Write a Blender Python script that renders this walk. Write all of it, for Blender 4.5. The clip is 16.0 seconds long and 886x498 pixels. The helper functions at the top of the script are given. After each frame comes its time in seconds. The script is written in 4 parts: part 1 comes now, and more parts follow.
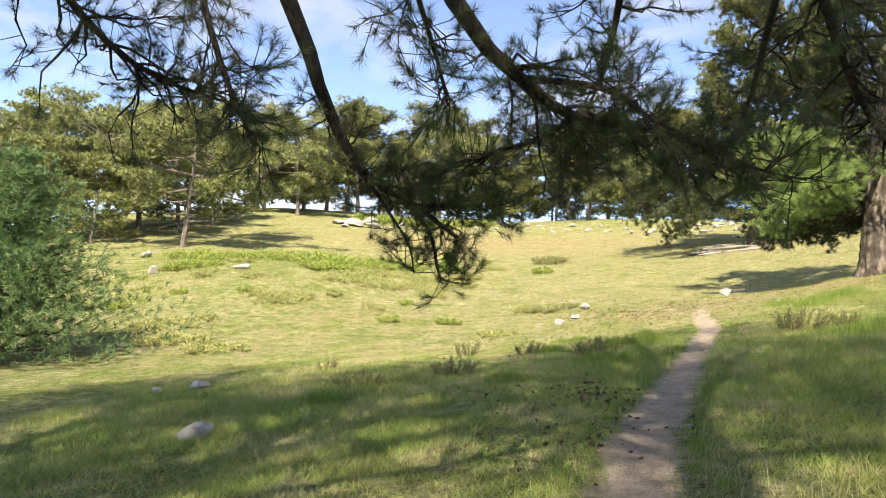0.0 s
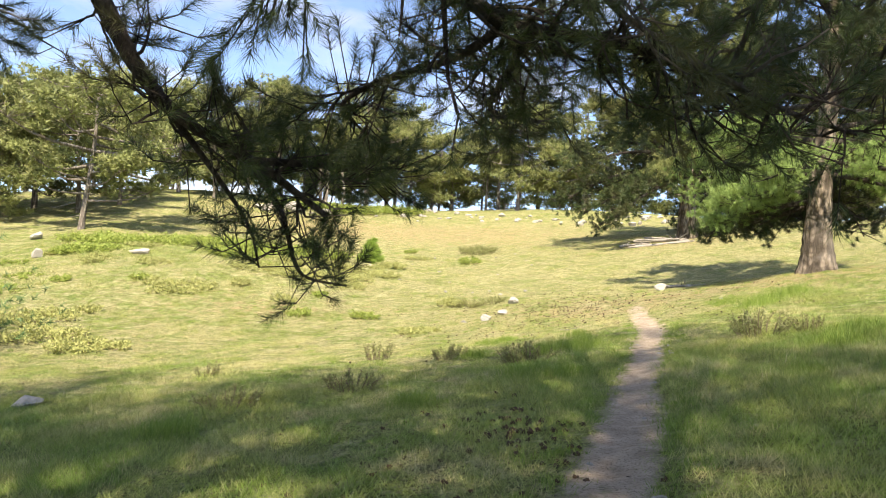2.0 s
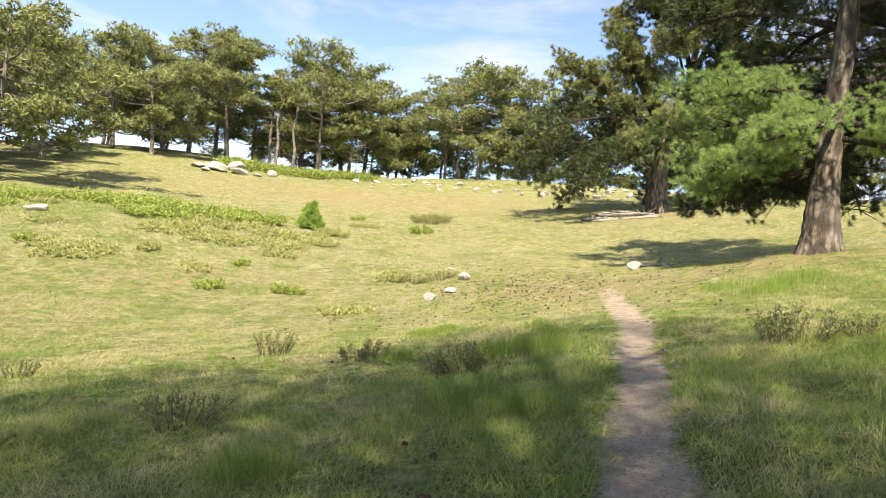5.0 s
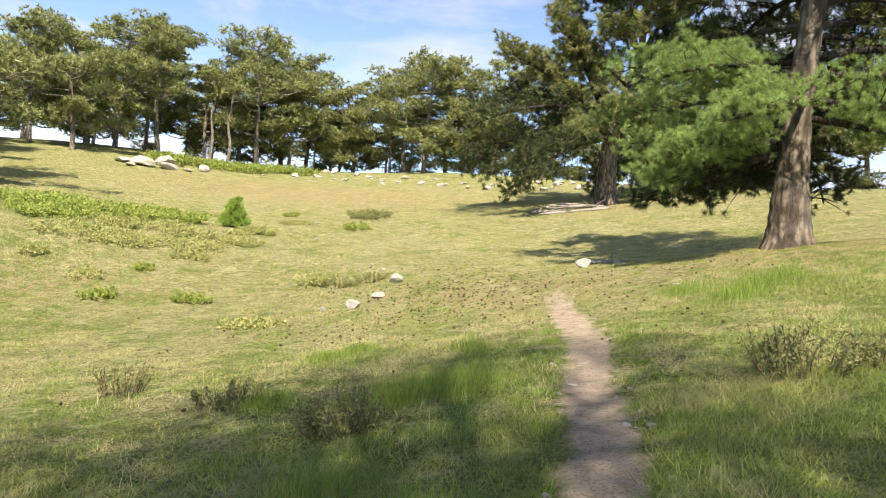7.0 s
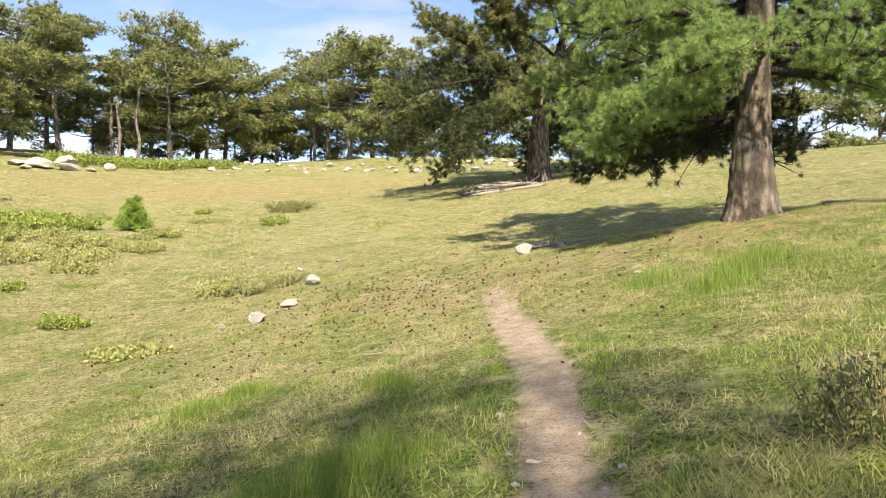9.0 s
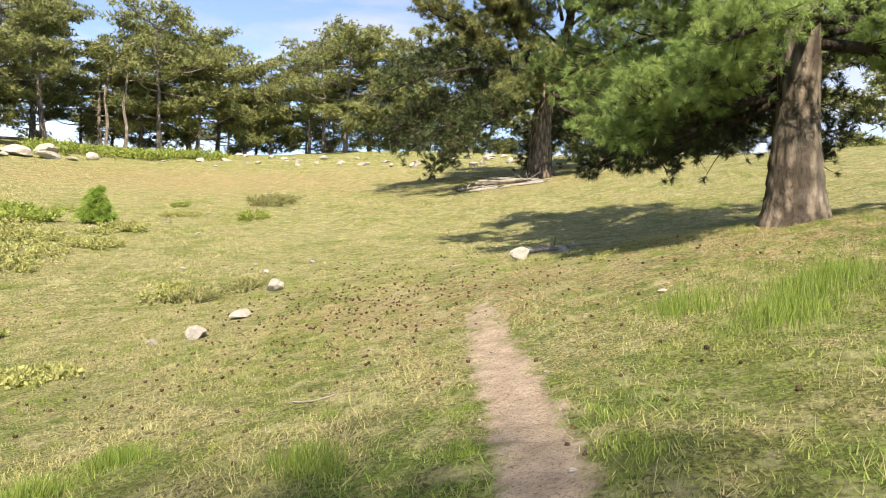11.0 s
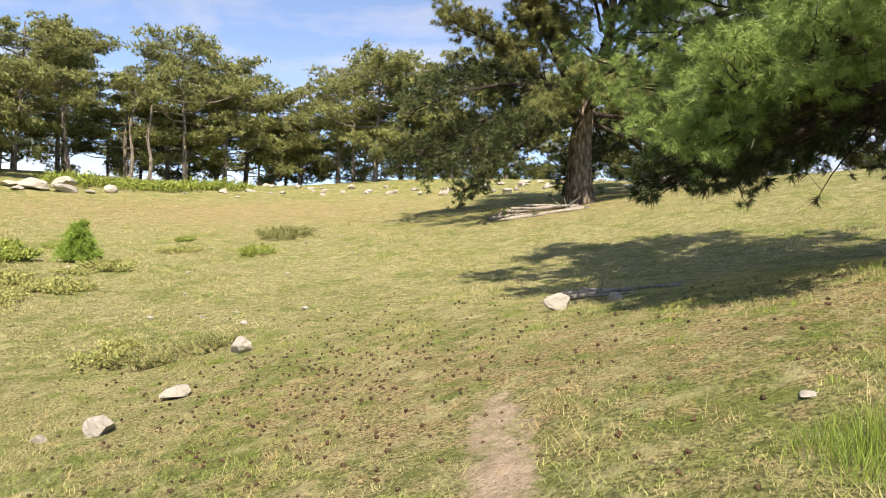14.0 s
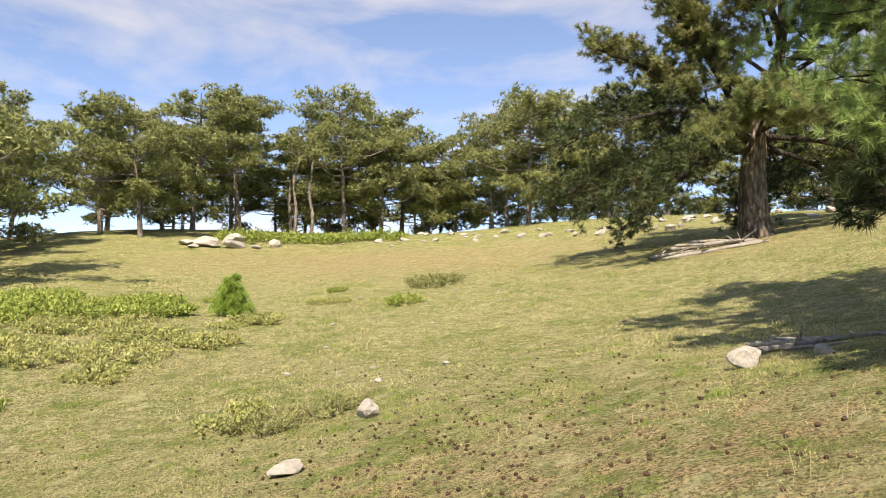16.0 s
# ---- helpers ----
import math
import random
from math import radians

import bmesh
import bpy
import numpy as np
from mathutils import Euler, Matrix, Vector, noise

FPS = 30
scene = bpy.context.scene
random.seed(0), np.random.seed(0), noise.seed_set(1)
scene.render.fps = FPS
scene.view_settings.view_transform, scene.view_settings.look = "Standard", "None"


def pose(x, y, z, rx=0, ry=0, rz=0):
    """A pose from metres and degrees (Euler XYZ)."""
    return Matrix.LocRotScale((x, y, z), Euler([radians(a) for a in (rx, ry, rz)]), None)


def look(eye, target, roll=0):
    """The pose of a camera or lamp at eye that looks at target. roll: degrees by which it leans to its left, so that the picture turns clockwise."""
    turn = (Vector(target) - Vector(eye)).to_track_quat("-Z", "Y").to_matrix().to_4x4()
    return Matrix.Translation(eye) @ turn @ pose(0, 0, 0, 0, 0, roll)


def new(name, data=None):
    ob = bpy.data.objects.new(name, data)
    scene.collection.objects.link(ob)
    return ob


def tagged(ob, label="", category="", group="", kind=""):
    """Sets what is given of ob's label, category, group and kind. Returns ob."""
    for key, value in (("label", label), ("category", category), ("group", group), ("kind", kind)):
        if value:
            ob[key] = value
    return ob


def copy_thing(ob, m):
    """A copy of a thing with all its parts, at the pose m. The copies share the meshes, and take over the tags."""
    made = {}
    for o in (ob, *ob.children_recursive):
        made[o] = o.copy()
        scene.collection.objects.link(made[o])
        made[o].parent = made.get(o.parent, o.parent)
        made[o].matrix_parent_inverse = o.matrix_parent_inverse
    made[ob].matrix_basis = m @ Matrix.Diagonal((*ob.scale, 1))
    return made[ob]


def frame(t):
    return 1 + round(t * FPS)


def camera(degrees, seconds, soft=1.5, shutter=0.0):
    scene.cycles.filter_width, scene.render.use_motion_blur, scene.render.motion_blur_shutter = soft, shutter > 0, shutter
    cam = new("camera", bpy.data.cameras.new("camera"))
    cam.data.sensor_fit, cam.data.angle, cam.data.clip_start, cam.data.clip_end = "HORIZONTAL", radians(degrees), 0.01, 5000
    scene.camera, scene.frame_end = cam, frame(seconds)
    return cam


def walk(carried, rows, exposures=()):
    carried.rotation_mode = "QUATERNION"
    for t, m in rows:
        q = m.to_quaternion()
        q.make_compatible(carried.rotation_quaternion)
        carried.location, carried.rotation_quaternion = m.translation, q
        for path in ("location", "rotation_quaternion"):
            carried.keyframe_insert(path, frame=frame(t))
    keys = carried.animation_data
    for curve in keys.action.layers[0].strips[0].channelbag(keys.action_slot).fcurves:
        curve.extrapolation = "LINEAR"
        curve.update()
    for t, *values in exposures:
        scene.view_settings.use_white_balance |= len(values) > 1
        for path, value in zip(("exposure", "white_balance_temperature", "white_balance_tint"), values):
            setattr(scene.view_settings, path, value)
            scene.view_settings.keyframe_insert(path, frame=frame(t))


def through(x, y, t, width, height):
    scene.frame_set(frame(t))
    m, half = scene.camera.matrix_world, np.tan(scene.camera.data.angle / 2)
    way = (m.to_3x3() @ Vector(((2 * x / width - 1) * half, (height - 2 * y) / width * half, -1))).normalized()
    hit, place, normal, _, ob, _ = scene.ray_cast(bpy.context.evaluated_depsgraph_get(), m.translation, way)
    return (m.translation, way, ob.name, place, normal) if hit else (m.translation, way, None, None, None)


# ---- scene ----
cam = camera(62.4, 16.0, soft=0.9)
PATH = [
    (0, (0.039, 0.257, 1.425), (0.033, 2.255, 1.517), 3.3),
    (0.5, (0.126, 0.817, 1.448), (0.178, 2.814, 1.54), 3.0),
    (1, (0.214, 1.428, 1.478), (0.42, 3.414, 1.591), 2.5),
    (1.5, (0.323, 1.993, 1.532), (0.521, 3.98, 1.641), 3.4),
    (2, (0.465, 2.601, 1.531), (0.651, 4.591, 1.604), 4.1),
    (2.5, (0.609, 3.181, 1.509), (0.781, 5.173, 1.55), 4.5),
    (3, (0.699, 3.794, 1.49), (0.884, 5.785, 1.514), 4.6),
    (3.5, (0.858, 4.422, 1.493), (1.073, 6.41, 1.503), 4.8),
    (4, (1.004, 5.056, 1.498), (1.255, 7.041, 1.5), 5.3),
    (5.2, (1.495, 6.47, 1.59), (1.805, 8.446, 1.594), 5.75),
    (6.5, (2.1, 7.945, 1.712), (2.491, 9.906, 1.717), 5.5),
    (7, (2.361, 8.544, 1.73), (2.794, 10.497, 1.731), 4.8),
    (7.5, (2.564, 9.132, 1.764), (3.04, 11.075, 1.768), 3.7),
    (8, (2.783, 9.724, 1.802), (3.312, 11.653, 1.799), 2.6),
    (8.5, (2.976, 10.259, 1.864), (3.541, 12.178, 1.852), 1.7),
    (9, (3.229, 10.854, 1.932), (3.831, 12.76, 1.898), 1.1),
    (10.2, (3.85, 12.2, 2.005), (4.47, 14.098, 1.958), 1.6),
    (11.5, (4.531, 13.538, 2.048), (5.104, 15.454, 2.012), 2.5),
    (12, (4.781, 14.071, 2.073), (5.318, 15.997, 2.06), 2.6),
    (12.5, (5.02, 14.64, 2.138), (5.546, 16.57, 2.134), 2.5),
    (13, (5.246, 15.178, 2.187), (5.764, 17.11, 2.191), 2.0),
    (13.5, (5.467, 15.777, 2.231), (5.984, 17.709, 2.247), 1.7),
    (14, (5.709, 16.248, 2.277), (6.207, 18.185, 2.308), 1.4),
    (14.5, (5.897, 16.73, 2.295), (6.35, 18.677, 2.351), 1.0),
    (15, (6.085, 17.165, 2.313), (6.465, 19.127, 2.396), 0.6),
    (15.5, (6.169, 17.574, 2.343), (6.425, 19.554, 2.464), 0.0),
    (16, (6.233, 17.848, 2.337), (6.304, 19.841, 2.485), 0.0),
]
EXPOSURES = [(0, 2.1, 7200, 14), (2.5, 2.2, 7200, 13), (4, 2.15, 7200, 13), (7, 1.93, 7150, 13), (9, 1.93, 7200, 14), (12.5, 1.85, 7250, 15), (16, 1.74, 7350, 16)]
walk(cam, [(t, look(eye, target, roll)) for t, eye, target, roll in PATH], EXPOSURES)

# ---- sky, sun ----
SUN_FROM = Vector((-0.14, -0.66, 0.74)).normalized()
world = bpy.data.worlds.new("world")
scene.world = world
world.use_nodes = True
wn, wl = world.node_tree.nodes, world.node_tree.links
wn.clear()
sky = wn.new("ShaderNodeTexSky")
sky.sky_type, sky.sun_disc = "NISHITA", False
sky.sun_elevation = math.asin(SUN_FROM.z)
sky.sun_rotation = math.atan2(SUN_FROM.x, SUN_FROM.y)
sky.altitude, sky.air_density, sky.dust_density, sky.ozone_density = 2200, 0.9, 0.0, 3.5
sky_bg = wn.new("ShaderNodeBackground")
sky_bg.inputs["Strength"].default_value = 0.074
wl.new(sky.outputs[0], sky_bg.inputs["Color"])
cloud_bg = wn.new("ShaderNodeBackground")
cloud_bg.inputs["Color"].default_value = (0.98, 0.97, 0.96, 1)
cloud_bg.inputs["Strength"].default_value = 0.3
coord = wn.new("ShaderNodeTexCoord")
stretch = wn.new("ShaderNodeMapping")
stretch.inputs["Scale"].default_value = (1.7, 1.7, 5.2)
stretch.inputs["Location"].default_value = (1.1, 0.3, 0.9)
wl.new(coord.outputs["Generated"], stretch.inputs["Vector"])
puff = wn.new("ShaderNodeTexNoise")
puff.inputs["Scale"].default_value, puff.inputs["Detail"].default_value, puff.inputs["Roughness"].default_value = 1.6, 9, 0.56
puff.inputs["Distortion"].default_value = 0.35
wl.new(stretch.outputs[0], puff.inputs["Vector"])
veil = wn.new("ShaderNodeValToRGB")
veil.color_ramp.elements[0].position, veil.color_ramp.elements[0].color = 0.46, (0.05, 0.05, 0.05, 1)
veil.color_ramp.elements[1].position, veil.color_ramp.elements[1].color = 0.74, (0.95, 0.95, 0.95, 1)
wl.new(puff.outputs[0], veil.inputs[0])
both = wn.new("ShaderNodeMixShader")
wl.new(veil.outputs[0], both.inputs[0])
wl.new(sky_bg.outputs[0], both.inputs[1])
wl.new(cloud_bg.outputs[0], both.inputs[2])
wl.new(both.outputs[0], wn.new("ShaderNodeOutputWorld").inputs[0])

sun = new("sun", bpy.data.lights.new("sun", "SUN"))
sun.data.energy, sun.data.angle, sun.data.color = 2.85, radians(0.55), (1.0, 0.94, 0.80)
sun.matrix_world = look(SUN_FROM * 100, (0, 0, 0))

# ---- materials ----


class Mat:
    """A small builder of node materials."""

    def __init__(self, name, roughness=0.9):
        self.m = bpy.data.materials.new(name)
        self.m.use_nodes = True
        self.n, self.l = self.m.node_tree.nodes, self.m.node_tree.links
        self.bsdf = self.n["Principled BSDF"]
        self.bsdf.inputs["Roughness"].default_value = roughness
        self.bsdf.inputs["Specular IOR Level"].default_value = 0.25
        self.pos = self.n.new("ShaderNodeTexCoord").outputs["Object"]

    def noise(self, scale, detail=4, rough=0.55, stretch=None, kind="ShaderNodeTexNoise"):
        tex = self.n.new(kind)
        tex.inputs["Scale"].default_value = scale
        if kind == "ShaderNodeTexNoise":
            tex.inputs["Detail"].default_value, tex.inputs["Roughness"].default_value = detail, rough
        src = self.pos
        if stretch:
            mp = self.n.new("ShaderNodeMapping")
            mp.inputs["Scale"].default_value = stretch
            self.l.new(src, mp.inputs["Vector"])
            src = mp.outputs[0]
        self.l.new(src, tex.inputs["Vector"])
        return tex.outputs[0]

    def span(self, value, lo, hi, a=0.0, b=1.0):
        r = self.n.new("ShaderNodeMapRange")
        r.inputs["From Min"].default_value, r.inputs["From Max"].default_value = lo, hi
        r.inputs["To Min"].default_value, r.inputs["To Max"].default_value = a, b
        self.l.new(value, r.inputs["Value"])
        return r.outputs[0]

    def mix(self, fac, a, b, mode="MIX"):
        x = self.n.new("ShaderNodeMix")
        x.data_type, x.blend_type = "RGBA", mode
        for socket, v in ((x.inputs[0], fac), (x.inputs[6], a), (x.inputs[7], b)):
            if isinstance(v, bpy.types.NodeSocket):
                self.l.new(v, socket)
            elif isinstance(v, tuple):
                socket.default_value = (*v, 1)
            else:
                socket.default_value = v
        return x.outputs[2]

    def math(self, op, a, b):
        x = self.n.new("ShaderNodeMath")
        x.operation, x.use_clamp = op, False
        for socket, v in ((x.inputs[0], a), (x.inputs[1], b)):
            if isinstance(v, bpy.types.NodeSocket):
                self.l.new(v, socket)
            else:
                socket.default_value = v
        return x.outputs[0]

    def island(self):
        return self.n.new("ShaderNodeNewGeometry").outputs["Random Per Island"]

    def own(self):
        return self.n.new("ShaderNodeObjectInfo").outputs["Random"]

    def attr(self, name):
        a = self.n.new("ShaderNodeAttribute")
        a.attribute_name = name
        return a.outputs["Fac"]

    def bump(self, height, strength=0.5, distance=0.02):
        b = self.n.new("ShaderNodeBump")
        b.inputs["Strength"].default_value, b.inputs["Distance"].default_value = strength, distance
        self.l.new(height, b.inputs["Height"])
        self.l.new(b.outputs[0], self.bsdf.inputs["Normal"])

    def done(self, colour, through=0.0):
        if isinstance(colour, tuple):
            self.bsdf.inputs["Base Color"].default_value = (*colour, 1)
        else:
            self.l.new(colour, self.bsdf.inputs["Base Color"])
        if through:
            thin = self.n.new("ShaderNodeBsdfTranslucent")
            if isinstance(colour, tuple):
                thin.inputs["Color"].default_value = (*colour, 1)
            else:
                self.l.new(colour, thin.inputs["Color"])
            blend = self.n.new("ShaderNodeMixShader")
            blend.inputs[0].default_value = through
            self.l.new(self.bsdf.outputs[0], blend.inputs[1])
            self.l.new(thin.outputs[0], blend.inputs[2])
            self.l.new(blend.outputs[0], self.n["Material Output"].inputs[0])
        return self.m


def sward(m, turf, lush, dry, litter):
    """Meadow colour by place: green turf, lush patches, bleached straw and needle litter."""
    broad = m.span(m.noise(0.11, 3), 0.36, 0.64)
    patch = m.span(m.noise(0.7, 4, 0.6), 0.38, 0.62)
    fine = m.span(m.noise(3.2, 4, 0.65), 0.38, 0.62)
    dryness = m.attr("dry")
    want = m.math("ADD", m.math("MULTIPLY", dryness, 1.25), m.math("MULTIPLY", m.math("SUBTRACT", patch, 0.5), 0.95))
    want = m.math("ADD", want, m.math("MULTIPLY", m.math("SUBTRACT", fine, 0.5), 0.7))
    want = m.span(m.math("ADD", want, m.math("MULTIPLY", m.math("SUBTRACT", broad, 0.5), 0.3)), 0.1, 0.9)
    green = m.mix(m.span(m.noise(0.9, 3), 0.42, 0.62), turf, lush)
    grass = m.mix(want, green, dry)
    brown = m.span(m.math("ADD", m.attr("litter"), m.math("MULTIPLY", m.math("SUBTRACT", fine, 0.5), 0.9)), 0.25, 0.95)
    return m.mix(brown, grass, litter)


def make_ground():
    m = Mat("meadow ground", 0.95)
    c = sward(m, (0.27, 0.315, 0.075), (0.19, 0.28, 0.05), (0.47, 0.44, 0.21), (0.53, 0.39, 0.21))
    c = m.mix(m.span(m.noise(26, 5, 0.75), 0.43, 0.58, 0.0, 0.95), c, (0.065, 0.065, 0.022))
    c = m.mix(m.span(m.noise(6, 5, 0.75), 0.5, 0.64, 0.0, 0.7), c, (0.10, 0.115, 0.03))
    c = m.mix(m.span(m.noise(15, 4, 0.7), 0.55, 0.72, 0.0, 0.5), c, (0.62, 0.54, 0.27))
    c = m.mix(m.span(m.noise(1.9, 6, 0.7), 0.5, 0.66, 0.0, 0.75), c, (0.15, 0.185, 0.045))
    c = m.mix(m.span(m.noise(2.7, 6, 0.75), 0.52, 0.68, 0.0, 0.6), c, (0.58, 0.54, 0.31))
    earth = m.mix(m.span(m.noise(5, 5, 0.65), 0.35, 0.65), (0.64, 0.52, 0.40), (0.44, 0.34, 0.25))
    earth = m.mix(m.span(m.noise(45, 4, 0.7), 0.52, 0.68, 0, 0.75), earth, (0.1, 0.072, 0.048))
    edge = m.math("ADD", m.attr("path"), m.math("MULTIPLY", m.math("SUBTRACT", m.noise(3.2, 6, 0.72), 0.5), 2.0))
    c = m.mix(m.span(edge, 0.5, 0.95), c, earth)
    m.bump(m.math("ADD", m.noise(24, 6, 0.75), m.math("MULTIPLY", m.noise(4, 4), 1.5)), 1.0, 0.09)
    return m.done(c)


def make_blades():
    m = Mat("grass blades", 0.6)
    c = sward(m, (0.33, 0.39, 0.095), (0.22, 0.35, 0.06), (0.55, 0.51, 0.245), (0.56, 0.42, 0.23))
    c = m.mix(m.span(m.island(), 0.45, 1, 0, 0.45), c, (0.62, 0.57, 0.29))
    c = m.mix(m.span(m.island(), 0.0, 0.45, 0.7, 0.0), c, (0.085, 0.11, 0.025))
    return m.done(c, 0.42)


def make_bark(name, a, b, c, grain=7.0):
    m = Mat(name, 0.95)
    plates = m.noise(grain, stretch=(1, 1, 0.28), kind="ShaderNodeTexVoronoi")
    rough = m.noise(grain * 2.2, 6, 0.7, (1, 1, 0.35))
    col = m.mix(m.span(rough, 0.32, 0.68), a, b)
    col = m.mix(m.span(plates, 0.28, 0.62, 0, 0.8), col, c)
    col = m.mix(m.span(m.noise(1.3, 4), 0.5, 0.7, 0, 0.4), col, (0.33, 0.3, 0.26))
    m.bump(m.math("SUBTRACT", rough, m.math("MULTIPLY", plates, 1.2)), 1.0, 0.12)
    return m.done(col)


def make_needles(name, a, b, old, through=0.3, clump=3.5):
    m = Mat(name, 0.5)
    tuft = m.span(m.noise(clump, 3, 0.6), 0.36, 0.64)
    shade = m.math("ADD", m.math("MULTIPLY", tuft, 0.75), m.math("MULTIPLY", m.island(), 0.3))
    c = m.mix(shade, a, b)
    c = m.mix(m.span(m.noise(0.9, 3), 0.48, 0.68, 0, 0.6), c, old)
    return m.done(c, through)


def make_stone():
    m = Mat("granite", 0.9)
    c = m.mix(m.span(m.noise(3.5, 5), 0.35, 0.65), (0.44, 0.415, 0.38), (0.33, 0.31, 0.28))
    c = m.mix(m.span(m.noise(26, 5, 0.7), 0.5, 0.72, 0, 0.7), c, (0.16, 0.155, 0.14))
    c = m.mix(m.span(m.noise(7, 4), 0.56, 0.66, 0, 0.55), c, (0.42, 0.385, 0.3))
    c = m.mix(m.span(m.own(), 0, 1, 0, 0.3), c, (0.4, 0.36, 0.3))
    m.bump(m.noise(22, 6, 0.7), 0.8, 0.05)
    return m.done(c)


def make_wood():
    m = Mat("weathered deadwood", 0.85)
    c = m.mix(m.span(m.noise(14, 5, 0.6, (1, 1, 0.2)), 0.3, 0.7), (0.38, 0.35, 0.31), (0.15, 0.13, 0.11))
    m.bump(m.noise(24, 5, 0.6, (1, 1, 0.2)), 0.8, 0.02)
    return m.done(c)


def plain(name, a, b, rough=0.8, through=0.0):
    m = Mat(name, rough)
    return m.done(m.mix(m.island(), a, b), through)


GROUND, BLADES = make_ground(), make_blades()
BARK = make_bark("plated pine bark", (0.36, 0.3, 0.24), (0.18, 0.14, 0.105), (0.04, 0.031, 0.024), 7.0)
DARK_BARK = make_bark("dark branch bark", (0.10, 0.078, 0.062), (0.055, 0.044, 0.036), (0.03, 0.024, 0.02), 16)
PALE_BARK = make_bark("pale dry bark", (0.36, 0.32, 0.28), (0.22, 0.19, 0.16), (0.12, 0.1, 0.085))
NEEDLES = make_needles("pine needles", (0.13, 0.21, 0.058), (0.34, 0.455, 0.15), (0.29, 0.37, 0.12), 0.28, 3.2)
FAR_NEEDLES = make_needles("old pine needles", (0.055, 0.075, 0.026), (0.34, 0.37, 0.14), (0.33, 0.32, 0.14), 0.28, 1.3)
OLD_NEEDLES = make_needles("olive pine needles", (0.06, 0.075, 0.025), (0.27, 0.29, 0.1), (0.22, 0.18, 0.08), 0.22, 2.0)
SAPLING_NEEDLES = make_needles("bright sapling needles", (0.17, 0.27, 0.045), (0.36, 0.48, 0.11), (0.3, 0.41, 0.085), 0.35, 5)
# a copy of the pine needles with shade painted into the colour
SHADE_NEEDLES = make_needles("shade-toned pine needles", (0.02, 0.036, 0.012), (0.075, 0.1, 0.032), (0.1, 0.08, 0.038), 0.1)
YOUNG_NEEDLES = make_needles("young pine needles", (0.04, 0.08, 0.032), (0.19, 0.29, 0.11), (0.13, 0.2, 0.07))
LEAF = plain("dull shrub leaves", (0.15, 0.17, 0.06), (0.3, 0.3, 0.12), 0.6, 0.25)
SCRUB = plain("pale olive scrub leaves", (0.25, 0.27, 0.085), (0.45, 0.45, 0.18), 0.6, 0.28)
FERN = plain("fresh bracken leaves", (0.17, 0.24, 0.045), (0.37, 0.42, 0.105), 0.6, 0.3)
STRAW = plain("bleached straw", (0.50, 0.43, 0.22), (0.62, 0.56, 0.33), 0.7, 0.3)
TUFT = plain("lush grass", (0.11, 0.2, 0.03), (0.31, 0.39, 0.085), 0.55, 0.35)
STEM = plain("shrub stems", (0.14, 0.1, 0.07), (0.2, 0.15, 0.1))
CONE = plain("open pine cone scales", (0.04, 0.024, 0.014), (0.09, 0.055, 0.032))
STONE, WOOD = make_stone(), make_wood()

# ---- terrain ----
SLOPE = [0.977, 1.614, 4.412, 5.707, 0.804, 0.978, -2.067, 6.495, -4.28, -5.318, 4.816, -2.252, 1.411, 4.142, 4.292, 0.584, 2.289, 0.397,
         0.131, 2.709, 1.194, 0.747, -6.644, -1.286, -0.198]
MOUNDS = [(0, 25, 7, -0.699), (13.5, 22.5, 4, 0.57), (-9, 37, 7, 1.362), (11, 32, 6, -0.841), (33, 39, 12, 1.121), (-15, 78, 7, 0.254),
          (-9, 86, 6, 0.025), (21, 27, 6, -0.524), (6, 44, 6, 0.164), (8, 30, 4, 0.555), (-19, 50, 10, 0.767)]
PATHWAY = [(-0.6, -3), (0.4, 1.5), (1.35, 5.1), (2.0, 7.0), (2.82, 8.95), (3.77, 11.3), (4.6, 13.2), (5.06, 14.4), (5.8, 16.1), (6.5, 18.0),
           (7.0, 19.8), (7.45, 21.3), (7.9, 22.6)]


def softplus(a):
    return np.log1p(np.exp(np.minimum(a, 30))) + np.maximum(a - 30, 0)


def height(x, y):
    """The lie of the land: a hollow that climbs to a wooded crest and falls away behind it."""
    x, y = np.asarray(x, float), np.asarray(y, float)
    u, v = np.tanh((x - 5) / 45), np.tanh((y - 28) / 50)
    z = sum(c * u**i * v**j for c, (i, j) in zip(SLOPE, [(i, j) for i in range(5) for j in range(7 - i)]))
    for a, b, r, h in MOUNDS:
        z = z + h * np.exp(-((x - a) ** 2 + (y - b) ** 2) / (2 * r * r))
    crest = 97 - 2.7 * softplus((2 - x) / 3) - 5.2 * softplus((x - 15) / 2)
    d = np.maximum(0, y - crest - 2)
    return z - np.minimum(np.minimum(0.006 * d * d, 0.3 * d), 70)


def h1(x, y):
    return float(height(x, y))


def away(x, y):
    """Distance from the line of the footpath."""
    best = np.full(np.shape(x), 1e9)
    for (ax, ay), (bx, by) in zip(PATHWAY, PATHWAY[1:]):
        s = np.clip(((x - ax) * (bx - ax) + (y - ay) * (by - ay)) / ((bx - ax) ** 2 + (by - ay) ** 2), 0, 1)
        best = np.minimum(best, np.hypot(x - ax - s * (bx - ax), y - ay - s * (by - ay)))
    return best


def blob(x, y, cx, cy, rx, ry):
    return np.exp(-(((x - cx) / rx) ** 2 + ((y - cy) / ry) ** 2))


def trodden(x, y):
    fade = np.clip((24 - y) / 5, 0, 1)
    return np.exp(-((away(x, y) / 0.34) ** 2)) * (0.35 + 0.65 * fade) * (y < 26)


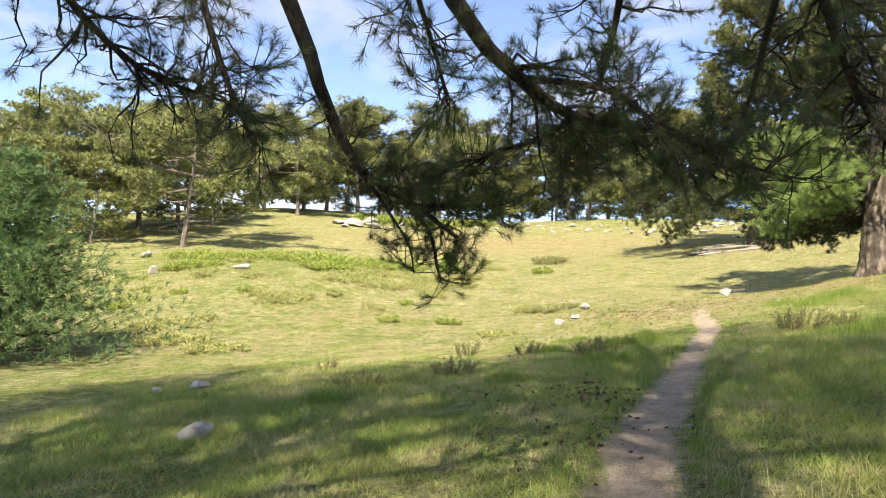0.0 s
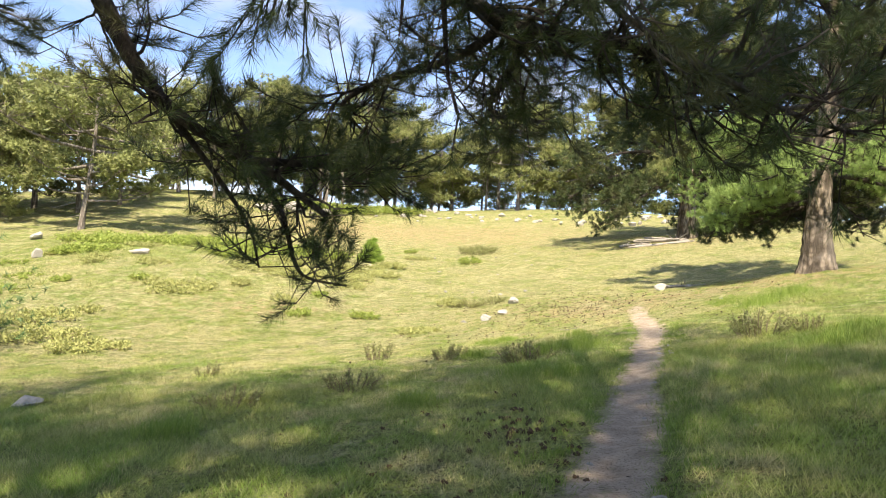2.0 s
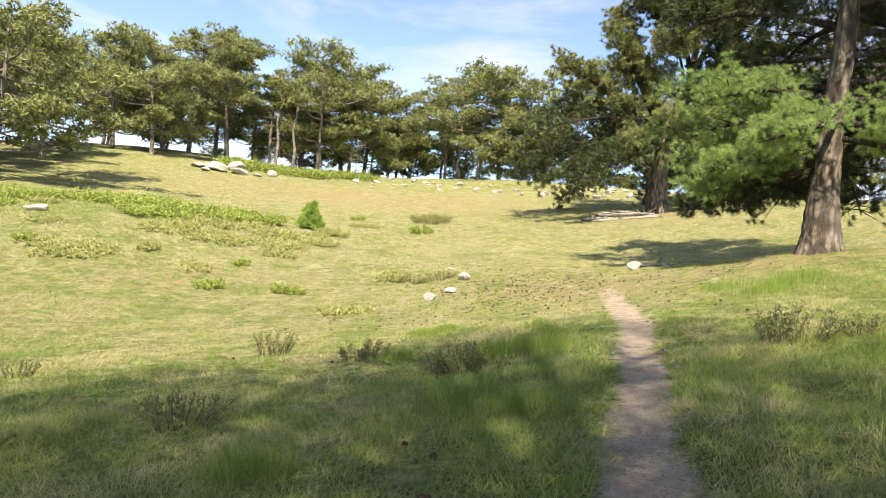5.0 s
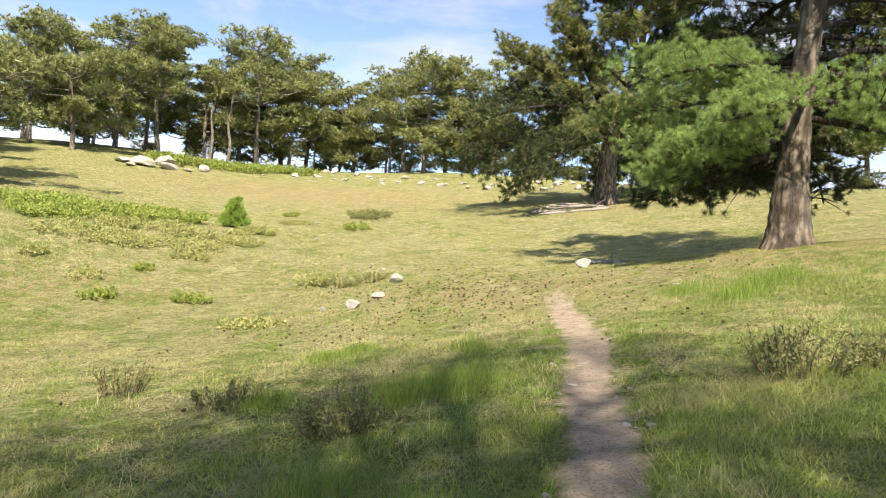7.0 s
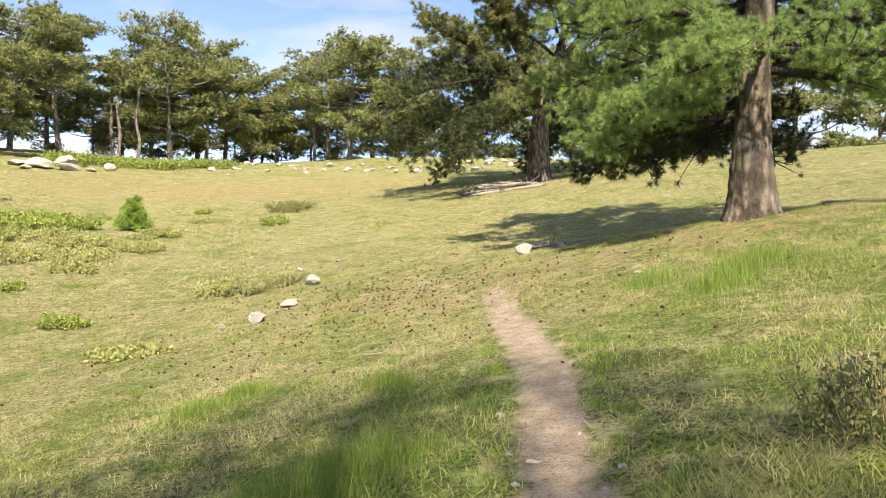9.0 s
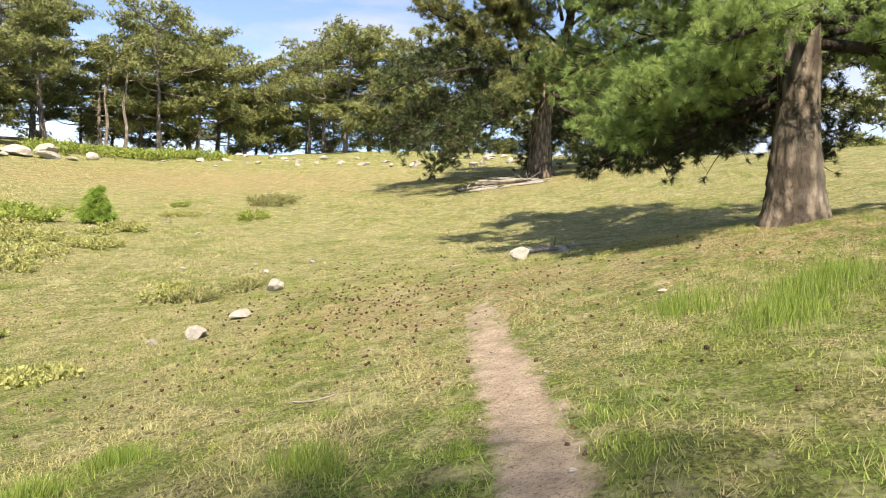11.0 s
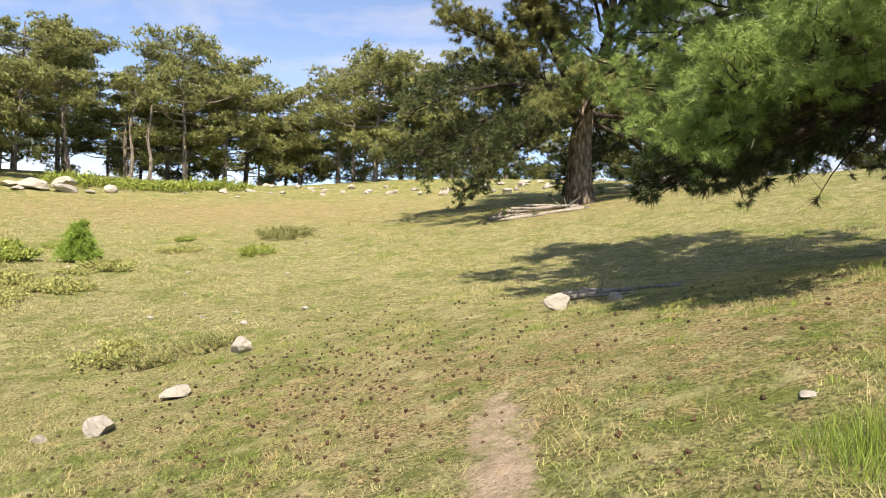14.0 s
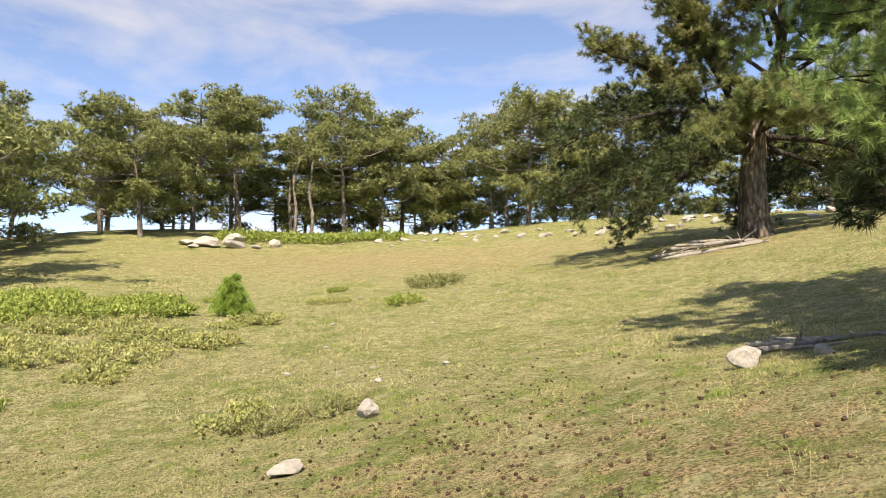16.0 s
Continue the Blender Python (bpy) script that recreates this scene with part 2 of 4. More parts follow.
def dryness(x, y):
    d = 0.45 + 0.3 * blob(x, y, 4, 60, 22, 18) + 0.22 * blob(x, y, 6, 33, 9, 9) + 0.25 * blob(x, y, 22, 36, 9, 14)
    d = d - 0.34 * blob(x, y, -3, 11, 9, 6) - 0.36 * blob(x, y, 9, 10, 5, 6) - 0.3 * blob(x, y, 10.5, 18.5, 3, 3) - 0.3 * blob(x, y, -12, 42, 8, 8) - 0.35 * blob(x, y, 4.2, 6.5, 2.2, 4.5)
    return d + 0.12 * blob(x, y, 1, 22, 8, 3)


def litter(x, y):
    return 0.42 * blob(x, y, 6.6, 25, 2.6, 3.2) + 0.62 * blob(x, y, 12, 21.5, 2.6, 2.0) + 0.35 * blob(x, y, 8.5, 23, 3, 2.5) + 0.9 * blob(
        x, y, 2, 64, 14, 8) + 0.5 * blob(x, y, 19, 46, 5, 5) + 0.5 * blob(x, y, -3, 29, 3.5, 1.5) + 0.35 * blob(x, y, 12.5, 57, 9, 7)


def mesh_object(name, verts, faces, mat, parent=None, label="", smooth=False):
    me = bpy.data.meshes.new(name)
    verts = np.asarray(verts, np.float32)
    faces = np.asarray(faces, np.int32)
    me.vertices.add(len(verts))
    me.vertices.foreach_set("co", verts.ravel())
    k = faces.shape[1]
    me.loops.add(faces.size)
    me.loops.foreach_set("vertex_index", faces.ravel())
    me.polygons.add(len(faces))
    me.polygons.foreach_set("loop_start", np.arange(0, faces.size, k, dtype=np.int32))
    me.update(calc_edges=True)
    me.materials.append(mat)
    if smooth:
        me.polygons.foreach_set("use_smooth", np.ones(len(faces), bool))
    ob = new(name, me)
    if parent is not None:
        ob.parent = parent
    return tagged(ob, label)


def add_fields(ob, x, y, path=True):
    for key, f in (("dry", dryness), ("litter", litter)) + ((("path", trodden),) if path else ()):
        ob.data.attributes.new(key, "FLOAT", "POINT").data.foreach_set("value", np.asarray(f(x, y), np.float32))


def graded(stops):
    """A row of coordinates: (from, to, step) stretches end to end."""
    return np.concatenate([np.linspace(a, b, max(2, round((b - a) / s)), endpoint=False) for a, b, s in stops] + [[stops[-1][1]]])


def value_noise(x, y, seed=0):
    rs = np.random.RandomState(seed)
    out = np.zeros(np.shape(x))
    for k in range(7):
        a, w, p = rs.rand() * 6.28, 0.8 + 1.1 * k + rs.rand(), rs.rand() * 6.28
        out += np.sin((x * np.cos(a) + y * np.sin(a)) * w + p) / (1.2 + 0.5 * k)
    return out / 2.2


def relief(x, y):
    """Tussocks, hummocks and the worn groove of the path."""
    return 0.035 * value_noise(x * 1.1, y * 1.1, 3) + 0.02 * value_noise(x * 3.1, y * 3.1, 4) - 0.05 * trodden(x, y)


def top(x, y):
    return height(x, y) + relief(np.asarray(x, float), np.asarray(y, float))


def t1(x, y):
    return float(top(x, y))


gx = graded([(-3000, -300, 270), (-300, -80, 20), (-80, -20, 2.5), (-20, -6, 0.5), (-6, 12, 0.14), (12, 30, 0.5), (30, 90, 2.5), (90, 300, 20), (300, 3000, 270)])
gy = graded([(-3000, -200, 280), (-200, -30, 17), (-30, 0, 1.2), (0, 3, 0.4), (3, 32, 0.15), (32, 60, 0.5), (60, 120, 1.5), (120, 300, 12), (300, 3000, 270)])
GX, GY = np.meshgrid(gx, gy)
idx = np.arange(GX.size).reshape(GX.shape)
quads = np.stack([idx[:-1, :-1], idx[:-1, 1:], idx[1:, 1:], idx[1:, :-1]], -1).reshape(-1, 4)
ground = mesh_object("ground", np.stack([GX, GY, top(GX, GY)], -1).reshape(-1, 3), quads, GROUND, smooth=True)
tagged(ground, "sunlit mountain meadow of green and bleached grass", "ground", kind="structure")
add_fields(ground, GX.ravel(), GY.ravel())


def spline(points, n):
    """A smooth line of n places through the points (Catmull-Rom)."""
    p = np.asarray(points, float)
    p = np.vstack([2 * p[0] - p[1], p, 2 * p[-1] - p[-2]])
    s = np.linspace(0, len(p) - 3 - 1e-6, n)
    i = s.astype(int)
    f = (s - i)[:, None]
    a, b, c, d = p[i], p[i + 1], p[i + 2], p[i + 3]
    return 0.5 * (2 * b + (c - a) * f + (2 * a - 5 * b + 4 * c - d) * f**2 + (3 * b - a - 3 * c + d) * f**3)


def footpath():
    line = spline([(*p, 0) for p in PATHWAY], 640)
    tan = np.gradient(line, axis=0)
    tan /= np.linalg.norm(tan, axis=1)[:, None]
    side = np.stack([tan[:, 1], -tan[:, 0]], -1)
    cross = np.linspace(-1, 1, 29)
    s = np.arange(640) / 3.05
    wide = np.interp(s, [0, 60, 95, 125, 210], [0.5, 0.47, 0.37, 0.35, 0.42])
    verts = []
    for k, c in enumerate(cross):
        w = wide + 0.07 * value_noise(s * 0.12, c * 0 + s * 0.05, 11 + (c > 0)) + 0.045 * value_noise(s * 0.5, s * 0.3, 15 + (c > 0))
        xy = line[:, :2] + side * (c * w)[:, None]
        rag = value_noise(xy[:, 0] * 5, xy[:, 1] * 5, 5) + 0.7 * value_noise(xy[:, 0] * 15, xy[:, 1] * 15, 6)
        up = 0.024 - 0.04 * abs(c) ** 2 + 0.006 * rag * (0.4 + abs(c)) - 0.015 * np.clip((s - 170) / 40, 0, 1) ** 1.5
        verts.append(np.column_stack([xy, top(xy[:, 0], xy[:, 1]) + up]))
    verts = np.stack(verts, 1).reshape(-1, 3)
    i = np.arange(640 * 29).reshape(640, 29)
    f = np.stack([i[:-1, :-1], i[:-1, 1:], i[1:, 1:], i[1:, :-1]], -1).reshape(-1, 4)
    strip = mesh_object("footpath", verts, f, GROUND, smooth=True)
    add_fields(strip, verts[:, 0], verts[:, 1])
    worn = np.outer(1 - 0.45 * np.clip((s - 165) / 45, 0, 1), 1.2 * (1 - np.abs(cross) ** 2.0)).ravel()
    strip.data.attributes["path"].data.foreach_set("value", worn.astype(np.float32))
    tagged(strip, "narrow trodden footpath of bare pale earth", "path", kind="structure")


footpath()

# ---- makers of branches and needles ----


class Wood:
    """Gathers tubes into one mesh."""

    def __init__(self):
        self.v, self.f, self.n = [], [], 0

    def tube(self, pts, radii, sides=6, rough=0.0, seed=0):
        pts = np.asarray(pts, float)
        radii = np.broadcast_to(np.asarray(radii, float), (len(pts),))
        tan = np.gradient(pts, axis=0)
        tan /= np.linalg.norm(tan, axis=1)[:, None] + 1e-9
        ref = np.where(np.abs(tan[:, 2:3]) > 0.9, np.array([[1.0, 0, 0]]), np.array([[0, 0, 1.0]]))
        a = np.cross(tan, ref)
        a /= np.linalg.norm(a, axis=1)[:, None]
        b = np.cross(tan, a)
        ang = np.linspace(0, 2 * np.pi, sides, endpoint=False)
        r = radii[:, None] * np.ones(sides)
        if rough:
            k = np.arange(len(pts))[:, None]
            r = r * (1 + rough * value_noise(np.cos(ang) * 4 + 0 * k, np.sin(ang) * 4 + k * 0.35, seed) + 0.5 * rough * value_noise(
                np.cos(ang) * 11 + 0 * k, np.sin(ang) * 11 + k * 0.9, seed + 1))
        ring = pts[:, None] + r[..., None] * (np.cos(ang)[None, :, None] * a[:, None] + np.sin(ang)[None, :, None] * b[:, None])
        i = self.n + np.arange(len(pts) * sides).reshape(len(pts), sides)
        j = np.roll(i, -1, 1)
        self.v.append(ring.reshape(-1, 3))
        self.f.append(np.stack([i[:-1], i[1:], j[1:], j[:-1]], -1).reshape(-1, 4))
        self.n += len(pts) * sides

    def make(self, name, mat, parent=None, label=""):
        return mesh_object(name, np.vstack(self.v), np.vstack(self.f), mat, parent, label, True)


def unit(v):
    return v / (np.linalg.norm(v, axis=-1, keepdims=True) + 1e-9)


def needles(rs, at, way, count, length, width, run, opening=0.75):
    """Bottle-brush shoots: at each place, needles of that length along a run of the way. One triangle a needle."""
    at, way = np.repeat(np.asarray(at, float), count, 0), unit(np.repeat(np.asarray(way, float), count, 0))
    n = len(at)
    side = unit(np.cross(way, unit(rs.normal(size=(n, 3)))))
    c = rs.uniform(1 - opening, 0.95, n)[:, None]
    root = at + way * (rs.uniform(0, 1, n) * run)[:, None]
    ray = way * c + side * np.sqrt(1 - c * c)
    long = (length * rs.uniform(0.65, 1.15, n))[:, None]
    tip = root + ray * long + np.array([0, 0, -0.06]) * long
    flat = unit(np.cross(ray, rs.normal(size=(n, 3)))) * width * 0.5
    v = np.stack([root - flat, root + flat, tip], 1).reshape(-1, 3)
    return v, np.arange(n * 3).reshape(n, 3)


def bough(rs, wood, line, r0, r1, subs, reach, twigs=6, start=0.3, lift=0.15, flat=0.35, twig=0.32, sides=8, droop=0.0, fine=0.35, ends=False, wild=0.16):
    """A limb along the line with side branches and twigs. Returns the shoots' places and ways."""
    n = len(line)
    wood.tube(line, np.linspace(r0, r1, n), sides, 0.12, rs.randint(99))
    tan = unit(np.gradient(line, axis=0))
    at, way = [], []
    for k in range(subs):
        s = start + (1 - start) * ((k + rs.rand()) / subs)
        i = min(n - 1, int(s * (n - 1)))
        out = unit(np.cross(tan[i], [0, 0, 1.0])) * rs.choice([-1, 1])
        d = unit(tan[i] * rs.uniform(0.3, 0.9) + out * rs.uniform(0.4, 1.1) + np.array([0, 0, rs.normal(lift, flat)]))
        length = reach * (1.1 - 0.55 * s) * rs.uniform(0.6, 1.25)
        p = line[i]
        pts = [p]
        for q in range(5):
            d = unit(d + rs.normal(0, wild, 3) + np.array([0, 0, 0.06 - droop * 0.25]))
            p = p + d * length / 5
            pts.append(p)
        pts = np.array(pts)
        wood.tube(pts, np.linspace(0.3 * r1 + 0.012 * reach, 0.004, 6), 5)
        for q in range(twigs):
            j = rs.randint(1, 6)
            base = pts[j - 1] + (pts[j] - pts[j - 1]) * rs.rand()
            e = unit(d * 0.5 + rs.normal(0, 0.6, 3) + np.array([0, 0, 0.25 - droop]))
            end = base + e * twig * rs.uniform(0.6, 1.4)
            bend = end + unit(e + np.array([0, 0, 0.6 - droop])) * twig * fine
            wood.tube([base, end, bend], [0.0045, 0.0035, 0.0025], 4)
            at += [end, bend] if ends else [end, (base + end) / 2, bend]
            way += [bend - end, bend - end] if ends else [bend - end, end - base, bend - end]
        at.append(pts[-1])
        way.append(d)
    return np.array(at), np.array(way)


def trunk_tube(wood, base, pts, r0, r1, flare=0.45, sides=40, rings=70, seed=0):
    line = spline(np.asarray(pts, float) + np.asarray(base), rings)
    s = np.linspace(0, 1, rings)
    high = line[:, 2] - line[0, 2]
    r = r0 + (r1 - r0) * s + r0 * flare * np.exp(-np.maximum(high, 0) / 0.5)
    wood.tube(line, r, sides, 0.055, seed)
    return line

# ---- the far pines ----


def far_pine(rs, kind, tall, spread, bare):
    """A mountain pine built at the origin: bare trunk, crooked limbs and flat tiers of needle clumps."""
    tree = new("pine_tree")
    lean = rs.normal(0, 0.03, 2)
    pts = [(lean[0] * h + 0.12 * math.sin(h * 0.5 + kind), lean[1] * h, h) for h in np.linspace(-0.4, tall * 0.95, 6)]
    w = Wood()
    r = 0.019 * tall
    line = trunk_tube(w, (0, 0, 0), pts, r, 0.05, 0.3, 12, 24, kind)
    w.make("trunk", PALE_BARK, tree)
    limbs, at, way = Wood(), [], []
    tiers = int(tall * 2.3)
    for k in range(tiers):
        s = bare + (0.97 - bare) * (k + rs.rand()) / tiers
        i = min(23, int(s * 23))
        a = k * 2.4 + rs.normal(0, 0.5)
        prof = (0.45 + 0.75 * math.sin(math.pi * min(1, 0.18 + 0.78 * (s - bare) / (1 - bare))))
        reach = spread * prof * rs.uniform(0.55, 1.15)
        d = np.array([math.cos(a), math.sin(a), rs.uniform(-0.12, 0.3)])
        p0 = line[i]
        mid = p0 + d * reach * 0.5 + np.array([0, 0, -0.05 * reach])
        end = p0 + d * reach + np.array([0, 0, 0.12 * reach])
        bl = spline([p0, mid, end], 7)
        limbs.tube(bl, np.linspace(0.032 + 0.012 * reach, 0.015, 7), 5)
        pads = 4 + int(reach * 2.0)
        for q in range(pads):
            c = p0 + (end - p0) * rs.uniform(0.38, 1.05) + rs.normal(0, 1, 3) * np.array([0.34, 0.34, 0.12]) * (0.35 + 0.26 * reach)
            size = rs.uniform(0.5, 1.05)
            m = int(15 * size)
            off = unit(rs.normal(size=(m, 3))) * rs.uniform(0.35, 1, (m, 1)) * size * np.array([1, 1, 0.42])
            at.append(c + off)
            way.append(unit(off * np.array([1, 1, 0.7])) * 0.7 + np.array([0, 0, 0.65]) + rs.normal(0, 0.25, (m, 3)))
            limbs.tube([bl[4], c], [0.018, 0.007], 3)
    for k in range(int(tall * 0.9)):
        s = rs.uniform(0.12, bare + 0.1)
        i = int(s * 23)
        a = rs.rand() * 6.28
        d = np.array([math.cos(a), math.sin(a), rs.uniform(-0.35, 0.1)])
        limbs.tube([line[i], line[i] + d * rs.uniform(0.3, 0.6), line[i] + d * rs.uniform(0.8, 1.8) + np.array([0, 0, -0.1])], [0.03, 0.02, 0.007], 4)
    tagged(limbs.make("branch_structure", PALE_BARK, tree, "thin grey dead and living branches"), kind="stuff")
    v, f = needles(rs, np.vstack(at), np.vstack(way), 6, 0.4, 0.1, 0.12, 0.9)
    mesh_object("crown", v, f, FAR_NEEDLES, tree, "flat tiers of olive green needles")
    return tagged(tree, "tall mountain pine with grey trunk and olive crown", "tree", "pines along the crest")


rs = np.random.RandomState(5)
KINDS = [far_pine(rs, 0, 14.5, 4.5, 0.31), far_pine(rs, 1, 13.5, 5.2, 0.22), far_pine(rs, 2, 15.5, 3.6, 0.55), far_pine(rs, 3, 12.0, 4.4, 0.16),
         far_pine(rs, 4, 10.0, 3.8, 0.12), far_pine(rs, 5, 10.8, 6.2, 0.24)]
used = set()


def plant(kind, x, y, tall, turn=0.0, lean=0.0):
    full = (14.5, 13.5, 15.5, 12.0, 10.0, 10.8)[kind]
    m = pose(x, y, h1(x, y) - 0.1, lean, 0, turn)
    s = tall / full
    if kind in used:
        ob = copy_thing(KINDS[kind], m)
    else:
        used.add(kind)
        ob = KINDS[kind]
        ob.matrix_basis = m
    ob.scale = (s, s, s)
    return ob


CREST = [(3, -19.5, 78, 13.5), (1, -15.4, 75.5, 13), (4, -16.3, 83, 12), (1, -13.7, 83.5, 15), (0, -12.5, 92, 14), (2, -10.7, 87.7, 16.5),
         (0, -3.1, 94, 13), (1, -0.9, 90.3, 16), (0, 1.6, 97, 16.5), (3, 4.5, 99, 14.5), (4, 7.5, 98, 11.5), (3, -6.5, 92, 12), (3, 10.5, 101, 13), (3, 2.5, 93.5, 13), (0, 16, 96, 15), (1, 17.2, 89.5, 15.5),
         (3, 21, 95, 16), (3, 24.5, 86, 15), (1, 28, 80, 15), (3, 32, 74, 14), (0, 36.5, 70, 14), (1, 41, 64, 14)]
for k, (kind, x, y, tall) in enumerate(CREST):
    plant(kind, x, y, tall * (0.87 if x < -8 else 0.93), k * 67)
BEYOND = [(0, -24, 90, 13), (2, -19, 97, 14), (3, -7, 104, 13), (4, 11, 109, 12), (3, 19, 108, 14), (0, 27, 101, 14), (2, -30, 84, 14), (4, -2, 106, 11), (3, 6, 112, 12), (4, 15, 104, 11), (3, -14, 100, 12), (4, 23, 92, 11), (3, 30, 90, 12), (4, 34, 82, 11), (3, 39, 76, 12), (3, -22, 85, 10), (4, -18, 91, 10), (3, -9, 97, 10), (4, -3.5, 100, 10), (3, 9, 105, 11), (3, 36, 56, 15), (1, 42, 52, 16), (3, 40, 60, 16), (0, 47, 50, 16), (3, 33, 64, 14)]
for k, (kind, x, y, tall) in enumerate(BEYOND):
    plant(kind, x, y, tall * 0.83, 20 + k * 83)
WEST = [(5, -18.2, 51.4, 10.8), (3, -26, 62, 13), (1, -31, 57, 14), (0, -24, 71, 13.5), (3, -36, 66, 13), (1, -40, 56, 14), (3, -30, 47, 10), (0, -46, 62, 15),
        (1, -34, 78, 14), (3, -44, 76, 14), (4, -26, 54, 8.5), (3, -21, 66, 11), (4, -33, 51, 9), (3, -27, 58, 12), (3, -37, 59, 13),
        (1, -22, 60, 12)]
for k, (kind, x, y, tall) in enumerate(WEST):
    plant(kind, x, y, tall * (0.88 if k else 1), 45 + k * 71)


def bare_snag(name, x, y, tall, seed):
    """A standing dead pine, pale and almost without branches."""
    rs = np.random.RandomState(seed)
    tree = new(name)
    w = Wood()
    b = (x, y, h1(x, y) - 0.3)
    line = trunk_tube(w, b, [(0.2 * math.sin(h), 0.05 * h, h) for h in np.linspace(0, tall, 5)] , 0.17, 0.09, 0.3, 10, 24, seed)
    w.make("trunk", PALE_BARK, tree)
    for k in range(9):
        i = rs.randint(8, 23)
        a = rs.rand() * 6.28
        d = np.array([math.cos(a), math.sin(a), rs.uniform(-0.1, 0.3)])
        br = Wood()
        br.tube([line[i], line[i] + d * 0.5, line[i] + d * rs.uniform(0.9, 1.9)], [0.04, 0.028, 0.01], 5)
        br.make("branch", PALE_BARK, tree)
    return tagged(tree, "pale dead pine trunk with a few broken branches", "dead tree")


bare_snag("dead_pine", 14.3, 95.5, 13, 1)
bare_snag("dead_pine", -5.6, 88.7, 10.5, 2)
bare_snag("dead_pine", -3.6, 85.5, 8.5, 3)

# ---- the two old pines ----


def limb_of(tree, rs, base, pts, r0, r1, subs, reach, count, length, width, bark=DARK_BARK, leaf=NEEDLES, label="", thick=1.0, puffy=0.35, run=0.16, opening=0.85, puff=0, size=0.26, **more):
    w = Wood()
    line = spline(np.asarray(pts, float) + np.asarray(base), 16)
    at, way = bough(rs, w, line, r0, r1, subs, reach, **more)
    part = w.make("limb", bark, tree)
    if thick > 1:
        near = rs.randint(0, len(at), int(len(at) * (thick - 1)))
        at = np.vstack([at, at[near] + rs.normal(0, 1, (len(near), 3)) * np.array([0.5, 0.5, 0.22]) * puffy])
        way = np.vstack([unit(way), unit(way[near]) + rs.normal(0, 0.35, (len(near), 3)) + np.array([0, 0, 0.3])])
    if puff:
        # rounded cushions of brushes about the shoots
        mid = np.repeat(at[:: 3], puff, 0)
        out = unit(rs.normal(size=mid.shape) + np.array([0, 0, 0.35]))
        at, way = mid + out * np.array([1.0, 1.0, 0.6]) * size * rs.uniform(0.5, 1.0, (len(mid), 1)), out + np.array([0, 0, 0.3])
    v, f = needles(rs, at, way, count, length, width, run, opening)
    mesh_object("foliage", v, f, leaf, part, label)
    return part


